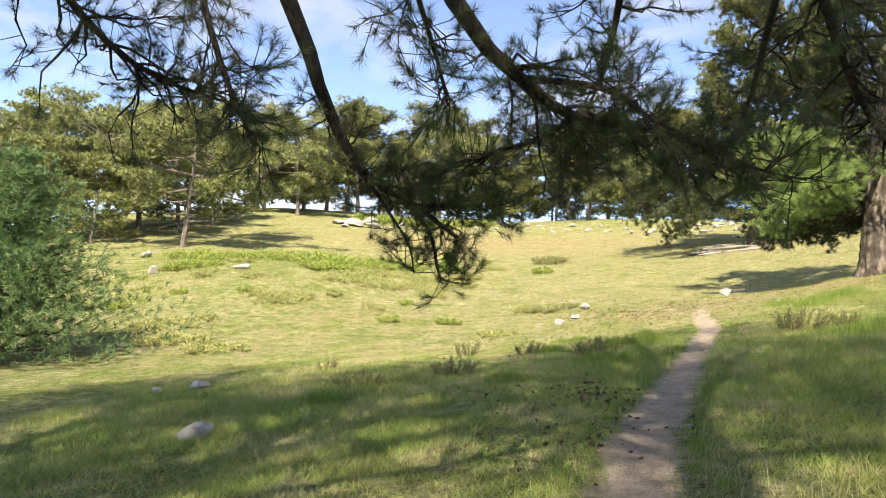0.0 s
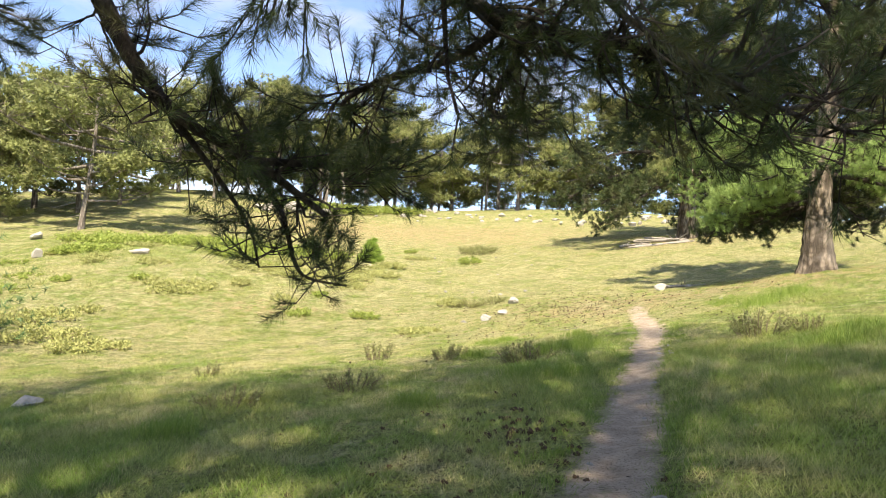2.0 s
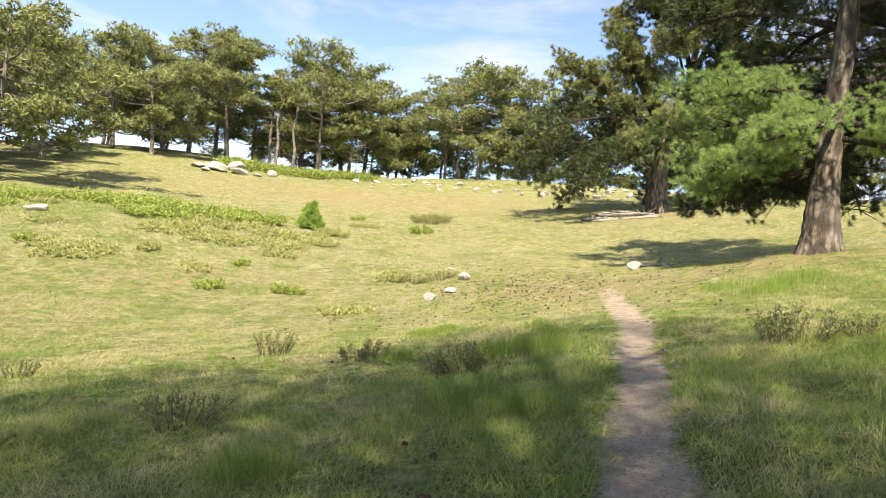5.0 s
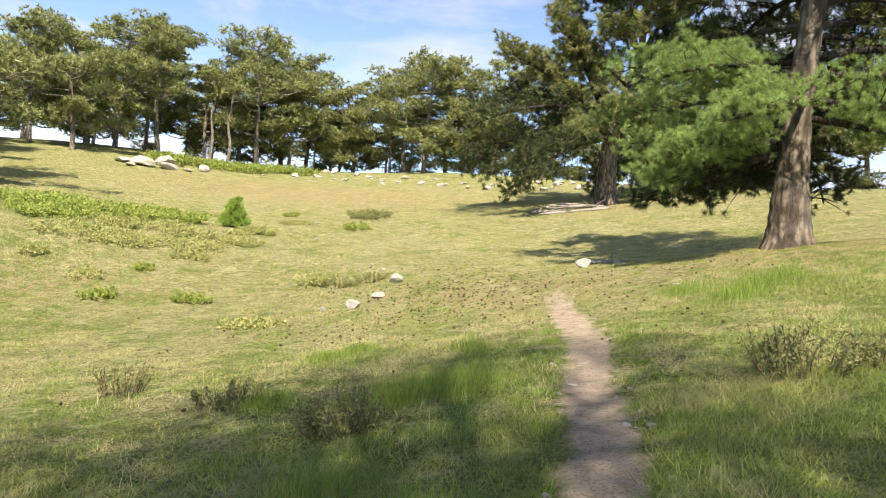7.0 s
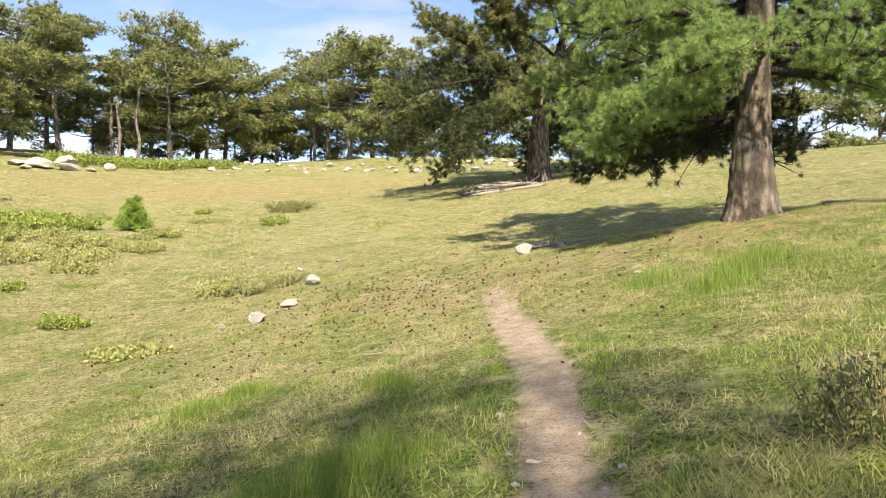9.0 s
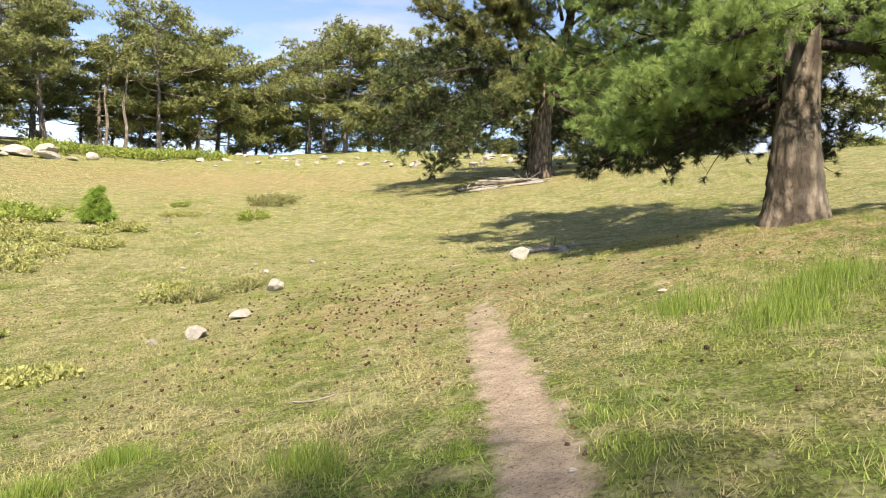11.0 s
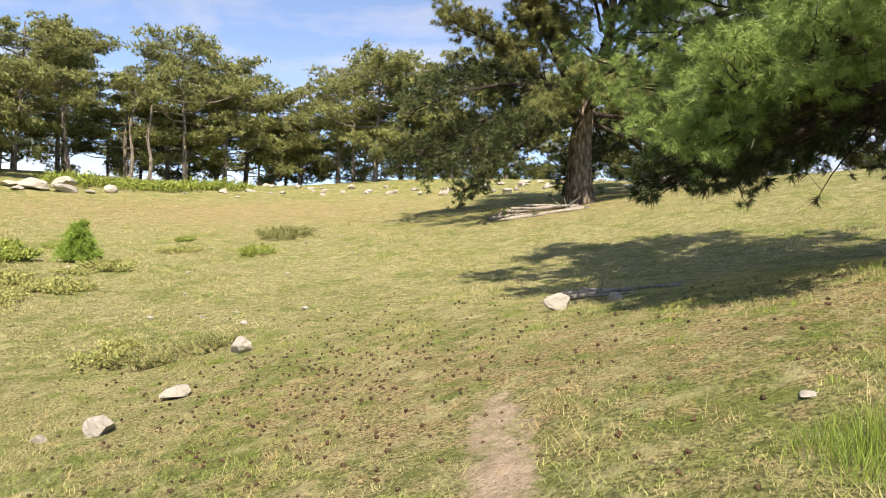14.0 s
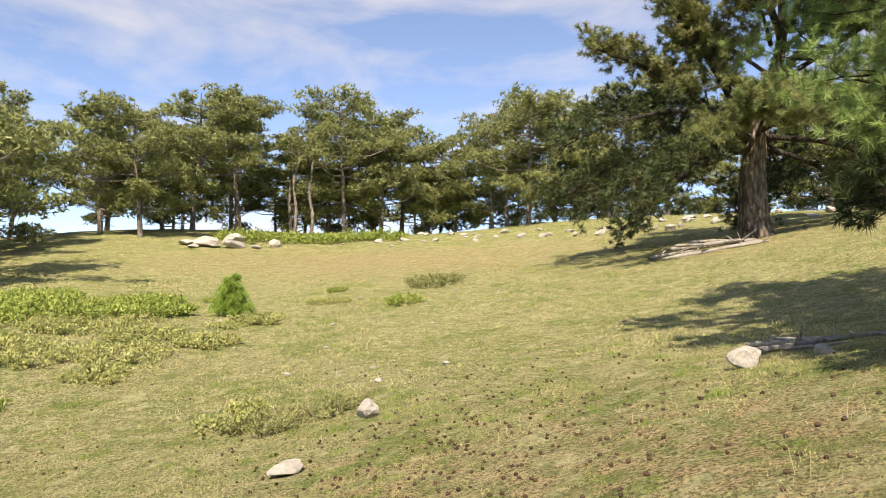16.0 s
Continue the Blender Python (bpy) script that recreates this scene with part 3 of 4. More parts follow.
def pine_by_path():
    rs = np.random.RandomState(21)
    x, y = 13.15, 22.5
    b = np.array((x, y, h1(x, y) - 0.15))
    tree = new("old_pine")
    w = Wood()
    line = trunk_tube(w, b, [(0, 0, 0), (-0.05, 0, 1.2), (-0.04, 0, 3), (0.06, -0.1, 6), (0.2, 0.1, 10), (0.2, 0.2, 15.5)], 0.43, 0.08, 0.45, 56, 120, 7)
    w.make("trunk", BARK, tree, "thick flaring trunk of grey-brown plated bark")
    low = dict(count=58, length=0.13, width=0.0075, run=0.07, puff=7, size=0.26, opening=1.0, ends=True, twig=0.24, fine=0.5, start=0.2, lift=0.08, flat=0.16)
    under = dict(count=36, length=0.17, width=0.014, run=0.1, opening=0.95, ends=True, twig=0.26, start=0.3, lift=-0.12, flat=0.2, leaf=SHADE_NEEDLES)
    # boughs with brushes of needles towards the path and the sun, in the lighter sunlit tone
    sunny = [([(0, 0, 2.6), (-1.2, 0.1, 2.5), (-1.9, 0.3, 2.2), (-2.7, 0.7, 1.9)], 36, 1.1), ([(0, 0, 3.2), (-0.9, -1.2, 3.0), (-1.9, -1.6, 2.7), (-2.6, -1.5, 2.4)], 30, 1.1),
             ([(0, 0, 3.0), (-1.0, 1.6, 3.0), (-1.6, 2.6, 2.7), (-2.0, 3.4, 2.4)], 30, 1.1), ([(0, 0, 3.4), (0.5, -1.5, 3.0), (1.0, -2.6, 2.8), (1.6, -3.6, 2.6)], 28, 1.2),
             ([(0, 0, 3.0), (1.3, -0.6, 2.8), (2.6, -0.8, 2.5), (3.8, -1.2, 2.3)], 30, 1.2), ([(0, 0, 3.9), (-1.2, 0.6, 4.1), (-2.0, 0.9, 4.0), (-2.9, 1.3, 3.7)], 32, 1.1),
             ([(0, 0, 3.0), (0.5, -0.8, 2.8), (1.1, -1.4, 2.5), (1.8, -1.8, 2.3)], 26, 1.0), ([(0, 0, 2.5), (-0.8, 0.8, 2.4), (-1.6, 1.7, 2.1), (-2.4, 2.6, 1.8)], 32, 1.0),
             ([(0, 0, 2.2), (-1.0, 0.3, 2.0), (-1.9, 0.8, 1.7), (-2.6, 1.2, 1.4)], 28, 0.9), ([(0, 0, 3.9), (1.2, -0.9, 3.9), (2.4, -1.5, 3.7), (3.6, -2.0, 3.4)], 30, 1.2),
             ([(0, 0, 3.4), (-0.8, 1.8, 3.6), (-1.4, 3.4, 3.5), (-1.8, 4.8, 3.2)], 32, 1.2), ([(0, 0, 4.2), (-0.6, 1.6, 4.5), (-1.6, 2.6, 4.6), (-2.6, 3.2, 4.4)], 32, 1.2)]
    for pts, n, reach in sunny:
        limb_of(tree, rs, b, pts, 0.085, 0.02, n - 6, reach, **low, twigs=4)
    # boughs underneath and behind, darkened by shade put into the needle colour
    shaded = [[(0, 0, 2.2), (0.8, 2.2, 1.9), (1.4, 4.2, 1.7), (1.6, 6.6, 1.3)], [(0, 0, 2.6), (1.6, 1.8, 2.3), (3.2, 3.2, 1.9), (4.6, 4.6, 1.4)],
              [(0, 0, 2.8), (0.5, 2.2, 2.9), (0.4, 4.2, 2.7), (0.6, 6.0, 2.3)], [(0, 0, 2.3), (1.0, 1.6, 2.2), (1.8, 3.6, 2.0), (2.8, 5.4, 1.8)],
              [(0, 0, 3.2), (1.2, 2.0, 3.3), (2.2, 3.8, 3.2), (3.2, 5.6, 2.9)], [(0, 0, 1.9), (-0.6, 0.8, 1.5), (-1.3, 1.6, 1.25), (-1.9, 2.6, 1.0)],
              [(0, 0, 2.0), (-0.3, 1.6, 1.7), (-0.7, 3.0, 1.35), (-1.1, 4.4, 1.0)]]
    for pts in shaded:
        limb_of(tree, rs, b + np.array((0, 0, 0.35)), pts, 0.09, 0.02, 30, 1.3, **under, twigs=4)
    # limbs right and behind, every other one in the painted shade tone
    for k in range(18):
        h = 3.1 + k * 0.24
        a = -0.7 + (k * 0.618 % 1) * 2.6
        R = rs.uniform(3.6, 5.6)
        c, s = math.cos(a), math.sin(a)
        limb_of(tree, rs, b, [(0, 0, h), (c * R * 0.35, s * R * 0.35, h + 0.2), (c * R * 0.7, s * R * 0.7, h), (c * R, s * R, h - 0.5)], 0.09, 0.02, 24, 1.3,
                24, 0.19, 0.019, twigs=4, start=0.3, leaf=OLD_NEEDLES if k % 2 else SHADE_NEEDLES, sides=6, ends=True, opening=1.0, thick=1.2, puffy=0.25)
    # the crown above
    # most of its limbs carry the painted shade tone
    for k in range(16):
        h = 5.0 + k * 0.65
        a = k * 2.4 + rs.normal(0, 0.3)
        R = (5.6 - 0.3 * max(0, k - 4)) * rs.uniform(0.75, 1.1)
        c, s = math.cos(a), math.sin(a)
        if (s < -0.35 or (c < -0.3 and s < 0.6)) and h < 10:
            R *= 0.3
        limb_of(tree, rs, b, [(0.2, 0, h), (c * R * 0.35, s * R * 0.35, h + 0.5), (c * R * 0.7, s * R * 0.7, h + 0.6), (c * R, s * R, h + 0.2)], 0.11, 0.02, 24, 1.5,
                20, 0.24, 0.032, twigs=5, start=0.2, leaf=OLD_NEEDLES if k % 3 == 0 else SHADE_NEEDLES, sides=6, ends=True, opening=1.0, thick=1.3, puffy=0.3)
    tagged(tree, "large old pine with low drooping green boughs over the meadow", "tree", "old pines in the meadow")


def pine_at_logs():
    rs = np.random.RandomState(33)
    x, y = 20.4, 47.8
    b = np.array((x, y, h1(x, y) - 0.15))
    tree = new("old_pine")
    w = Wood()
    trunk_tube(w, b, [(0, 0, 0), (-0.1, 0, 2), (0.1, 0, 4.2), (0.6, 0, 6.2), (1.5, 0.2, 9), (1.7, 0.3, 16)], 0.66, 0.1, 0.2, 48, 110, 9)
    w.make("trunk", BARK, tree, "massive trunk of furrowed brown bark")
    spec = dict(count=24, length=0.27, width=0.032, sides=7, thick=1.6, puffy=0.4, ends=True, opening=1.0)
    big = [([(0, 0, 4.2), (-1.0, -0.3, 6.0), (-2.6, -0.8, 8.2), (-4.6, -1.2, 10)], 0.3, 30), ([(0, 0, 4.4), (-1.8, 0, 5.6), (-4.0, 0.2, 7.2), (-6.8, 0, 8.2)], 0.26, 36),
           ([(0.2, 0, 5), (-0.6, 0.8, 7.5), (-2.2, 1.2, 10), (-3.4, 1.2, 12)], 0.24, 30), ([(0.8, 0, 6.5), (2.4, -0.4, 8.5), (4.2, -0.8, 9.8), (6.2, -1, 10.4)], 0.2, 34),
           ([(1.4, 0, 8.5), (0.2, -0.8, 10.5), (-1.6, -1.5, 12), (-4, -1.8, 13)], 0.18, 34), ([(1.5, 0, 9), (2.8, 0.8, 11), (4.2, 1.4, 12.2), (5.6, 1.6, 13)], 0.18, 30),
           ([(1.6, 0, 12), (0.4, 0, 14), (-1.2, 0, 15.2), (-2.6, 0, 15.8)], 0.12, 28), ([(1.6, 0.2, 13), (2.6, 0, 14.6), (3.8, 0, 15.5), (4.8, 0, 16)], 0.12, 28)]
    for pts, r, n in big:
        limb_of(tree, rs, b, pts, r, 0.03, n + 4, 2.1, **spec, twigs=6, start=0.35, lift=0.1, flat=0.25, leaf=OLD_NEEDLES)
    # drooping lower boughs, thin and mostly bare near the trunk; shade is put into their needle colour
    low = [[(-0.3, 0, 4.3), (-2.6, -0.8, 3.9), (-5.2, -1.2, 2.4), (-7.6, -1.4, 0.9)], [(-0.3, 0, 3.9), (-2.2, -1.8, 3.4), (-4.6, -2.6, 1.9), (-6.2, -3, 0.7)],
           [(-0.3, 0.3, 4.6), (-3, 1.4, 4.6), (-6, 2.4, 3.2), (-8.4, 3, 1.6)], [(-0.2, 0.2, 4.0), (-1.6, 3, 3.4), (-3, 5.6, 2.0), (-4, 7.4, 0.9)],
           [(0.3, 0.2, 3.8), (1.4, 3, 3.2), (2.4, 5.6, 2.0), (3, 7.2, 0.9)], [(0.4, 0, 4.0), (3, 1, 3.5), (5.4, 1.8, 2.4), (7.4, 2.4, 1.2)],
           [(0.4, -0.2, 4.4), (2.8, -0.8, 4.0), (5, -1.4, 3.0), (7, -2, 2.0)], [(-0.4, 0, 5.0), (-3.2, -0.4, 5.4), (-6, -0.6, 4.8), (-8.6, -0.8, 3.6)],
           [(-0.3, 0.2, 5.4), (-2.8, 1.2, 6.2), (-5.4, 2.0, 6.0), (-7.8, 2.4, 5.0)], [(-0.2, 0.4, 4.4), (-2.4, 2.4, 4.4), (-4.6, 4.0, 3.4), (-6.4, 5.2, 2.0)],
           [(-0.1, 0.4, 5.0), (-1.0, 2.8, 5.4), (-1.8, 5.0, 5.0), (-2.4, 6.8, 4.0)], [(0.2, 0.4, 4.8), (1.6, 2.6, 5.0), (3.0, 4.4, 4.6), (4.4, 6.0, 3.4)],
           [(0.4, 0.1, 5.0), (2.8, 0.6, 5.4), (5.0, 1.0, 5.0), (7.2, 1.4, 4.0)], [(-0.3, -0.2, 4.4), (-1.8, -1.0, 4.2), (-3.6, -1.8, 3.2), (-5.0, -2.2, 2.0)]]
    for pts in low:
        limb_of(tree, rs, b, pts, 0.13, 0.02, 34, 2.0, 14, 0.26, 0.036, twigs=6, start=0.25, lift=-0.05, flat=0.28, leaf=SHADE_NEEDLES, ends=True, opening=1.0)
    # upper limbs, every other one with shade painted into its needle colour
    for k in range(12):
        h = 7.0 + k * 0.7
        a = -2.9 + (k * 0.618 % 1) * 2.9
        c, s = math.cos(a), math.sin(a)
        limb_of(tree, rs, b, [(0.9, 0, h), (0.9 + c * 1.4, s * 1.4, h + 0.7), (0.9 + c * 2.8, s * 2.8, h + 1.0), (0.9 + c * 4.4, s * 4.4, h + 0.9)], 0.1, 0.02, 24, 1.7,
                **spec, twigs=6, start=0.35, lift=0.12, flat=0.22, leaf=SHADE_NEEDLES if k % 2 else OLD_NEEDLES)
    # front boughs: a lighter needle colour paints them as sunlit
    front = [[(0, -0.4, 4.4), (-0.4, -1.8, 4.8), (-1.0, -3.2, 4.8), (-1.8, -4.2, 4.6)], [(0.2, -0.4, 4.6), (0.8, -1.8, 4.9), (1.4, -3.0, 4.9), (2.2, -3.8, 4.7)],
             [(0.1, -0.4, 4.6), (0.2, -1.6, 4.7), (0.3, -2.8, 4.5), (0.4, -3.6, 4.2)], [(-0.2, -0.4, 4.2), (-1.2, -1.4, 4.3), (-2.2, -2.2, 4.1), (-3.0, -2.6, 3.7)]]
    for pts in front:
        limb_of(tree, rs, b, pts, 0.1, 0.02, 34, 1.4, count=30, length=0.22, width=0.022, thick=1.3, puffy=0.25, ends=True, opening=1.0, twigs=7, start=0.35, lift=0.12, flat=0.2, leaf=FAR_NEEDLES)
    tagged(tree, "huge old pine with forked limbs above a log heap", "tree", "old pines in the meadow")


pine_by_path()
pine_at_logs()


def overhanging_pine():
    """The tree under which the walk begins; its boughs hang across the way."""
    rs = np.random.RandomState(44)
    x, y = -3.6, 0.6
    b = np.array((x, y, h1(x, y) - 0.15))
    tree = new("old_pine")
    w = Wood()
    trunk_tube(w, b, [(0, 0, 0), (0.1, 0.1, 3), (0.3, 0.2, 7), (0.4, 0.3, 12.5)], 0.45, 0.08, 0.45, 32, 60, 4)
    w.make("trunk", BARK, tree)
    o = np.array((0.0, 0.0, 0.0))
    z = b[2]
    # shade is painted into the needle colour, so the boughs read as silhouettes
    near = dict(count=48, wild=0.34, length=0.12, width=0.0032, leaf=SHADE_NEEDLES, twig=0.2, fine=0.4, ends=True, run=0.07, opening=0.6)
    hang = [([(-3.3, 0.8, z + 4.6), (-2.2, 4.6, 5.2), (-1.33, 6.02, 3.61), (-1.05, 6.35, 2.9), (-0.72, 6.6, 2.35), (-0.25, 6.8, 2.1), (0.15, 7.1, 1.85)], 0.09, 0.018, 18, 0.5, 0.5, 0.1),
            ([(-0.3, 6.75, 2.12), (-0.1, 6.95, 1.85), (-0.02, 7.2, 1.55), (0.05, 7.5, 1.45), (0.3, 7.45, 1.42)], 0.02, 0.006, 7, 0.26, 0.1, -0.1),
            ([(-0.72, 6.6, 2.35), (-0.5, 6.9, 2.05), (-0.3, 7.1, 1.75), (-0.25, 7.3, 1.5)], 0.02, 0.006, 7, 0.26, 0.1, -0.1),
            ([(-0.3, 6.8, 2.1), (0.05, 7.1, 2.15), (0.35, 7.5, 2.2), (0.55, 7.95, 2.3)], 0.025, 0.008, 12, 0.45, 0.2, 0.2),
            ([(-3.3, 0.8, z + 5.4), (-1.5, 4.2, 5.4), (0.0, 5.78, 3.6), (0.55, 6.05, 3.1), (1.07, 6.46, 2.91), (1.65, 6.25, 2.8), (2.4, 6.3, 2.62)], 0.095, 0.02, 34, 0.95, 0.45, 0.15),
            ([(1.07, 6.46, 2.9), (0.85, 6.6, 2.75), (0.43, 6.7, 2.6), (0.2, 7.0, 2.5), (0.3, 7.6, 2.5)], 0.03, 0.008, 18, 0.5, 0.1, 0.35),
            ([(1.2, 6.4, 2.9), (1.2, 7.0, 2.8), (1.2, 7.6, 2.7), (1.7, 8.1, 2.75)], 0.035, 0.008, 22, 0.6, 0.1, 0.2),
            ([(0.55, 6.05, 3.1), (1.18, 5.7, 2.95), (1.65, 6.0, 2.8), (2.45, 6.1, 2.5), (3.0, 6.3, 2.45)], 0.03, 0.008, 22, 0.65, 0.15, 0.15),
            ([(-2.6, 3.8, 5.2), (-2.1, 5.2, 4.2), (-1.75, 5.75, 3.0), (-1.5, 5.95, 2.4)], 0.05, 0.01, 18, 0.6, 0.4, 0.3),
            ([(-3.2, 1.2, z + 4.2), (-3.4, 4.2, 4.6), (-3.2, 5.8, 3.7), (-2.8, 6.8, 3.2), (-1.9, 7.4, 3.0)], 0.07, 0.01, 44, 1.1, 0.4, 0.1),
            ([(-1.5, 4.2, 5.4), (-0.6, 5.2, 4.2), (-0.15, 5.6, 3.2), (0.0, 5.9, 2.8)], 0.04, 0.008, 16, 0.55, 0.4, 0.3),
            ([(-3.3, 0.8, z + 6), (0.8, 4.0, 5.6), (2.6, 5.8, 4.4), (3.6, 6.8, 3.5), (4.4, 7.4, 2.9)], 0.09, 0.015, 36, 1.2, 0.4, 0.15),
            ([(2.6, 5.8, 4.4), (2.9, 7.0, 3.8), (3.1, 8.0, 3.3), (3.0, 8.8, 3.0)], 0.04, 0.01, 24, 0.9, 0.25, 0.15),
            ([(0.8, 4.0, 5.6), (1.4, 6.2, 4.6), (1.6, 7.6, 3.9), (1.6, 8.8, 3.5)], 0.06, 0.012, 26, 0.95, 0.3, 0.15)]
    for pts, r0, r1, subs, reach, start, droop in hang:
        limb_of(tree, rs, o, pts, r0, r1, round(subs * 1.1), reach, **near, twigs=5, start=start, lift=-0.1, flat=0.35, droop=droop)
    for k in range(9):
        h = 5.2 + k * 0.6
        a = k * 2.4 + rs.normal(0, 0.3)
        R = (5.2 - 0.3 * max(0, k - 4)) * rs.uniform(0.75, 1.1)
        c, s = math.cos(a), math.sin(a)
        end = h - 0.2 if s < 0.2 else h + 1.2
        limb_of(tree, rs, b, [(0.2, 0, h), (c * R * 0.35, s * R * 0.35, h + 0.7), (c * R * 0.7, s * R * 0.7, h + 1.0), (c * R, s * R, end)], 0.12, 0.02, 18, 1.8,
                3, 0.3, 0.014, twigs=4, start=0.35, leaf=SHADE_NEEDLES, sides=6)
    tagged(tree, "old pine with boughs in painted shade tones hanging over the path", "tree", "old pines in the meadow")


overhanging_pine()


def tall_pine(x, y, tall, reach, seed, thin):
    """An unseen tall pine added behind the start of the walk, so that its crown shades the grass ahead."""
    rs = np.random.RandomState(seed)
    b = np.array((x, y, h1(x, y) - 0.15))
    tree = new("tall_pine")
    w = Wood()
    trunk_tube(w, b, [(0, 0, 0), (0.1, 0.1, tall * 0.3), (0.2, 0.2, tall * 0.6), (0.2, 0.3, tall)], 0.42, 0.08, 0.45, 28, 50, seed)
    w.make("trunk", BARK, tree)
    for k in range(21):
        h = tall * (0.5 + 0.49 * k / 21)
        a = k * 2.4 + rs.normal(0, 0.3)
        r = reach * (1 - 0.5 * max(0, k - 10) / 14) * rs.uniform(0.75, 1.1)
        c, s = math.cos(a), math.sin(a)
        limb_of(tree, rs, b, [(0.2, 0, h), (c * r * 0.35, s * r * 0.35, h + 0.7), (c * r * 0.7, s * r * 0.7, h + 1.0), (c * r, s * r, h + 0.7)], 0.11, 0.02, 20, 2.2,
                3, 0.36, thin, twigs=5, start=0.15, leaf=SHADE_NEEDLES, sides=6, thick=2.4, puffy=1.2, opening=1.0)
    tagged(tree, "unseen tall pine with a broad dark crown, added behind the path for shade", "tree", "tall pines behind the meadow")


# added out of view to shade the foreground; needle width sets the sun leak
tall_pine(-7.5, -2.6, 18.5, 6.2, 55, 0.026)
tall_pine(0.2, -2.4, 19.5, 6.4, 56, 0.021)
tall_pine(6.9, -4.8, 17.5, 5.2, 57, 0.021)
tall_pine(2.9, -7.2, 17.0, 4.6, 58, 0.006)


def young_pine(x, y, tall, wide, seed, count, label, leaf=YOUNG_NEEDLES, length=0.2):
    """A young pine, green to the ground."""
    rs = np.random.RandomState(seed)
    tree = new("young_pine")
    b = np.array((x, y, t1(x, y) - 0.05))
    w = Wood()
    line = trunk_tube(w, b, [(0, 0, 0), (0.02, 0, tall * 0.4), (0.0, 0.03, tall * 0.97)], 0.022 * tall, 0.01, 0.2, 10, 14, seed)
    w.make("trunk", BARK, tree)
    limbs, at, way = Wood(), [], []
    n = count
    for k in range(n):
        s = 0.05 + 0.9 * (k + rs.rand()) / n
        a = k * 2.4 + rs.normal(0, 0.4)
        R = wide * (1 - s) ** 0.7 * rs.uniform(0.7, 1.15) + 0.05 * wide
        d = np.array([math.cos(a), math.sin(a), 0.25])
        p = line[int(s * 13)]
        p0, p1 = p + d * R * 0.5 + np.array([0, 0, -0.08 * R]), p + d * R
        limbs.tube([p, p0, p1], [0.012 + 0.006 * R, 0.009, 0.004], 4)
        m = 26
        f = rs.uniform(0.2, 1.0, m)[:, None]
        q = p + (p1 - p) * f + rs.normal(0, 1, (m, 3)) * np.array([0.26, 0.26, 0.14]) * R * (0.35 + 0.65 * f)
        at.append(q)
        way.append(d + rs.normal(0, 0.4, (m, 3)) + np.array([0, 0, 0.6]))
    tagged(limbs.make("branch_structure", DARK_BARK, tree), kind="stuff")
    v, f = needles(rs, np.vstack(at), np.vstack(way), 16, length, length * 0.11, length * 0.9, 0.8)
    mesh_object("crown", v, f, leaf, tree, "dense blue-green needles")
    return tagged(tree, label, "tree")


young_pine(-11.9, 20.0, 6.3, 3.7, 3, 190, "bushy young pine, green down to the grass")
young_pine(0.29, 41.5, 1.35, 0.52, 4, 30, "small bright green pine sapling in the meadow", SAPLING_NEEDLES, 0.2)

# ---- stones ----


def stone(name, x, y, size, seed, label, sink=0.25, turn=0.0, group=""):
    bm = bmesh.new()
    bmesh.ops.create_icosphere(bm, subdivisions=3, radius=1.0)
    rs = np.random.RandomState(seed)
    cuts = [(unit(rs.normal(size=3)), rs.uniform(0.45, 0.85)) for _ in range(15)]
    for v in bm.verts:
        p = np.array(v.co)
        for nrm, d in cuts:
            over = p @ nrm - d
            if over > 0:
                p = p - nrm * over
        p = p * (1 + 0.12 * noise.noise(Vector(p * 2.3) + Vector((seed, 0, 0))) + 0.06 * noise.noise(Vector(p * 6)))
        v.co = Vector(p * np.array(size) * 0.5 / 0.8)
    me = bpy.data.meshes.new(name)
    bm.to_mesh(me)
    bm.free()
    me.materials.append(STONE)
    ob = new(name, me)
    ob.matrix_basis = pose(x, y, t1(x, y) + size[2] * (0.5 - sink), 0, 0, turn)
    return tagged(ob, label, "stone", group)


PALE = "pale weathered granite stone lying in the grass"
STONES = [(4.06, 25.2, (0.5, 0.42, 0.36)), (4.77, 26.35, (0.55, 0.34, 0.26)), (5.54, 28.5, (0.62, 0.45, 0.36)), (10.3, 26.8, (0.55, 0.4, 0.36)),
          (11.2, 26.6, (0.32, 0.26, 0.2)), (-2.6, 8.3, (0.55, 0.32, 0.36)), (-4.25, 13.6, (0.7, 0.45, 0.22)), (-4.8, 13.0, (0.22, 0.18, 0.18)),
          (-10.1, 37, (1.0, 0.6, 0.5)), (-14.7, 37.3, (0.7, 0.6, 0.6)), (-18.8, 46.5, (1.0, 0.8, 0.7)), (3.4, 25.4, (0.26, 0.2, 0.12)), 
          (9.2, 20.25, (0.22, 0.16, 0.05)), (-4.4, 73, (1.3, 1.0, 0.9)), (18.9, 46.2, (0.5, 0.4, 0.35)), (2.35, 7.1, (0.14, 0.1, 0.07))]
for k, (x, y, size) in enumerate(STONES):
    stone("stone", x, y, [0.82 * q for q in size], 50 + k, PALE, 0.25, k * 47)
HEAP = [(-11.2, 71.5, (2.6, 1.8, 1.9)), (-9.4, 71.2, (2.2, 1.6, 1.5)), (-12.9, 71.8, (2.0, 1.5, 1.3)), (-10.2, 73.4, (2.0, 1.6, 2.0)), (-12, 70.3, (1.2, 0.9, 0.7)), (-8, 71.6, (1.0, 0.8, 0.7))]
for k, (x, y, size) in enumerate(HEAP):
    stone("boulder", x + 2.4, y, [0.8 * size[0], 0.8 * size[1], 0.48 * size[2]], 90 + k, "large pale granite boulder of an outcrop near the crest", 0.2, k * 61, "outcrop")
rr = random.Random(8)
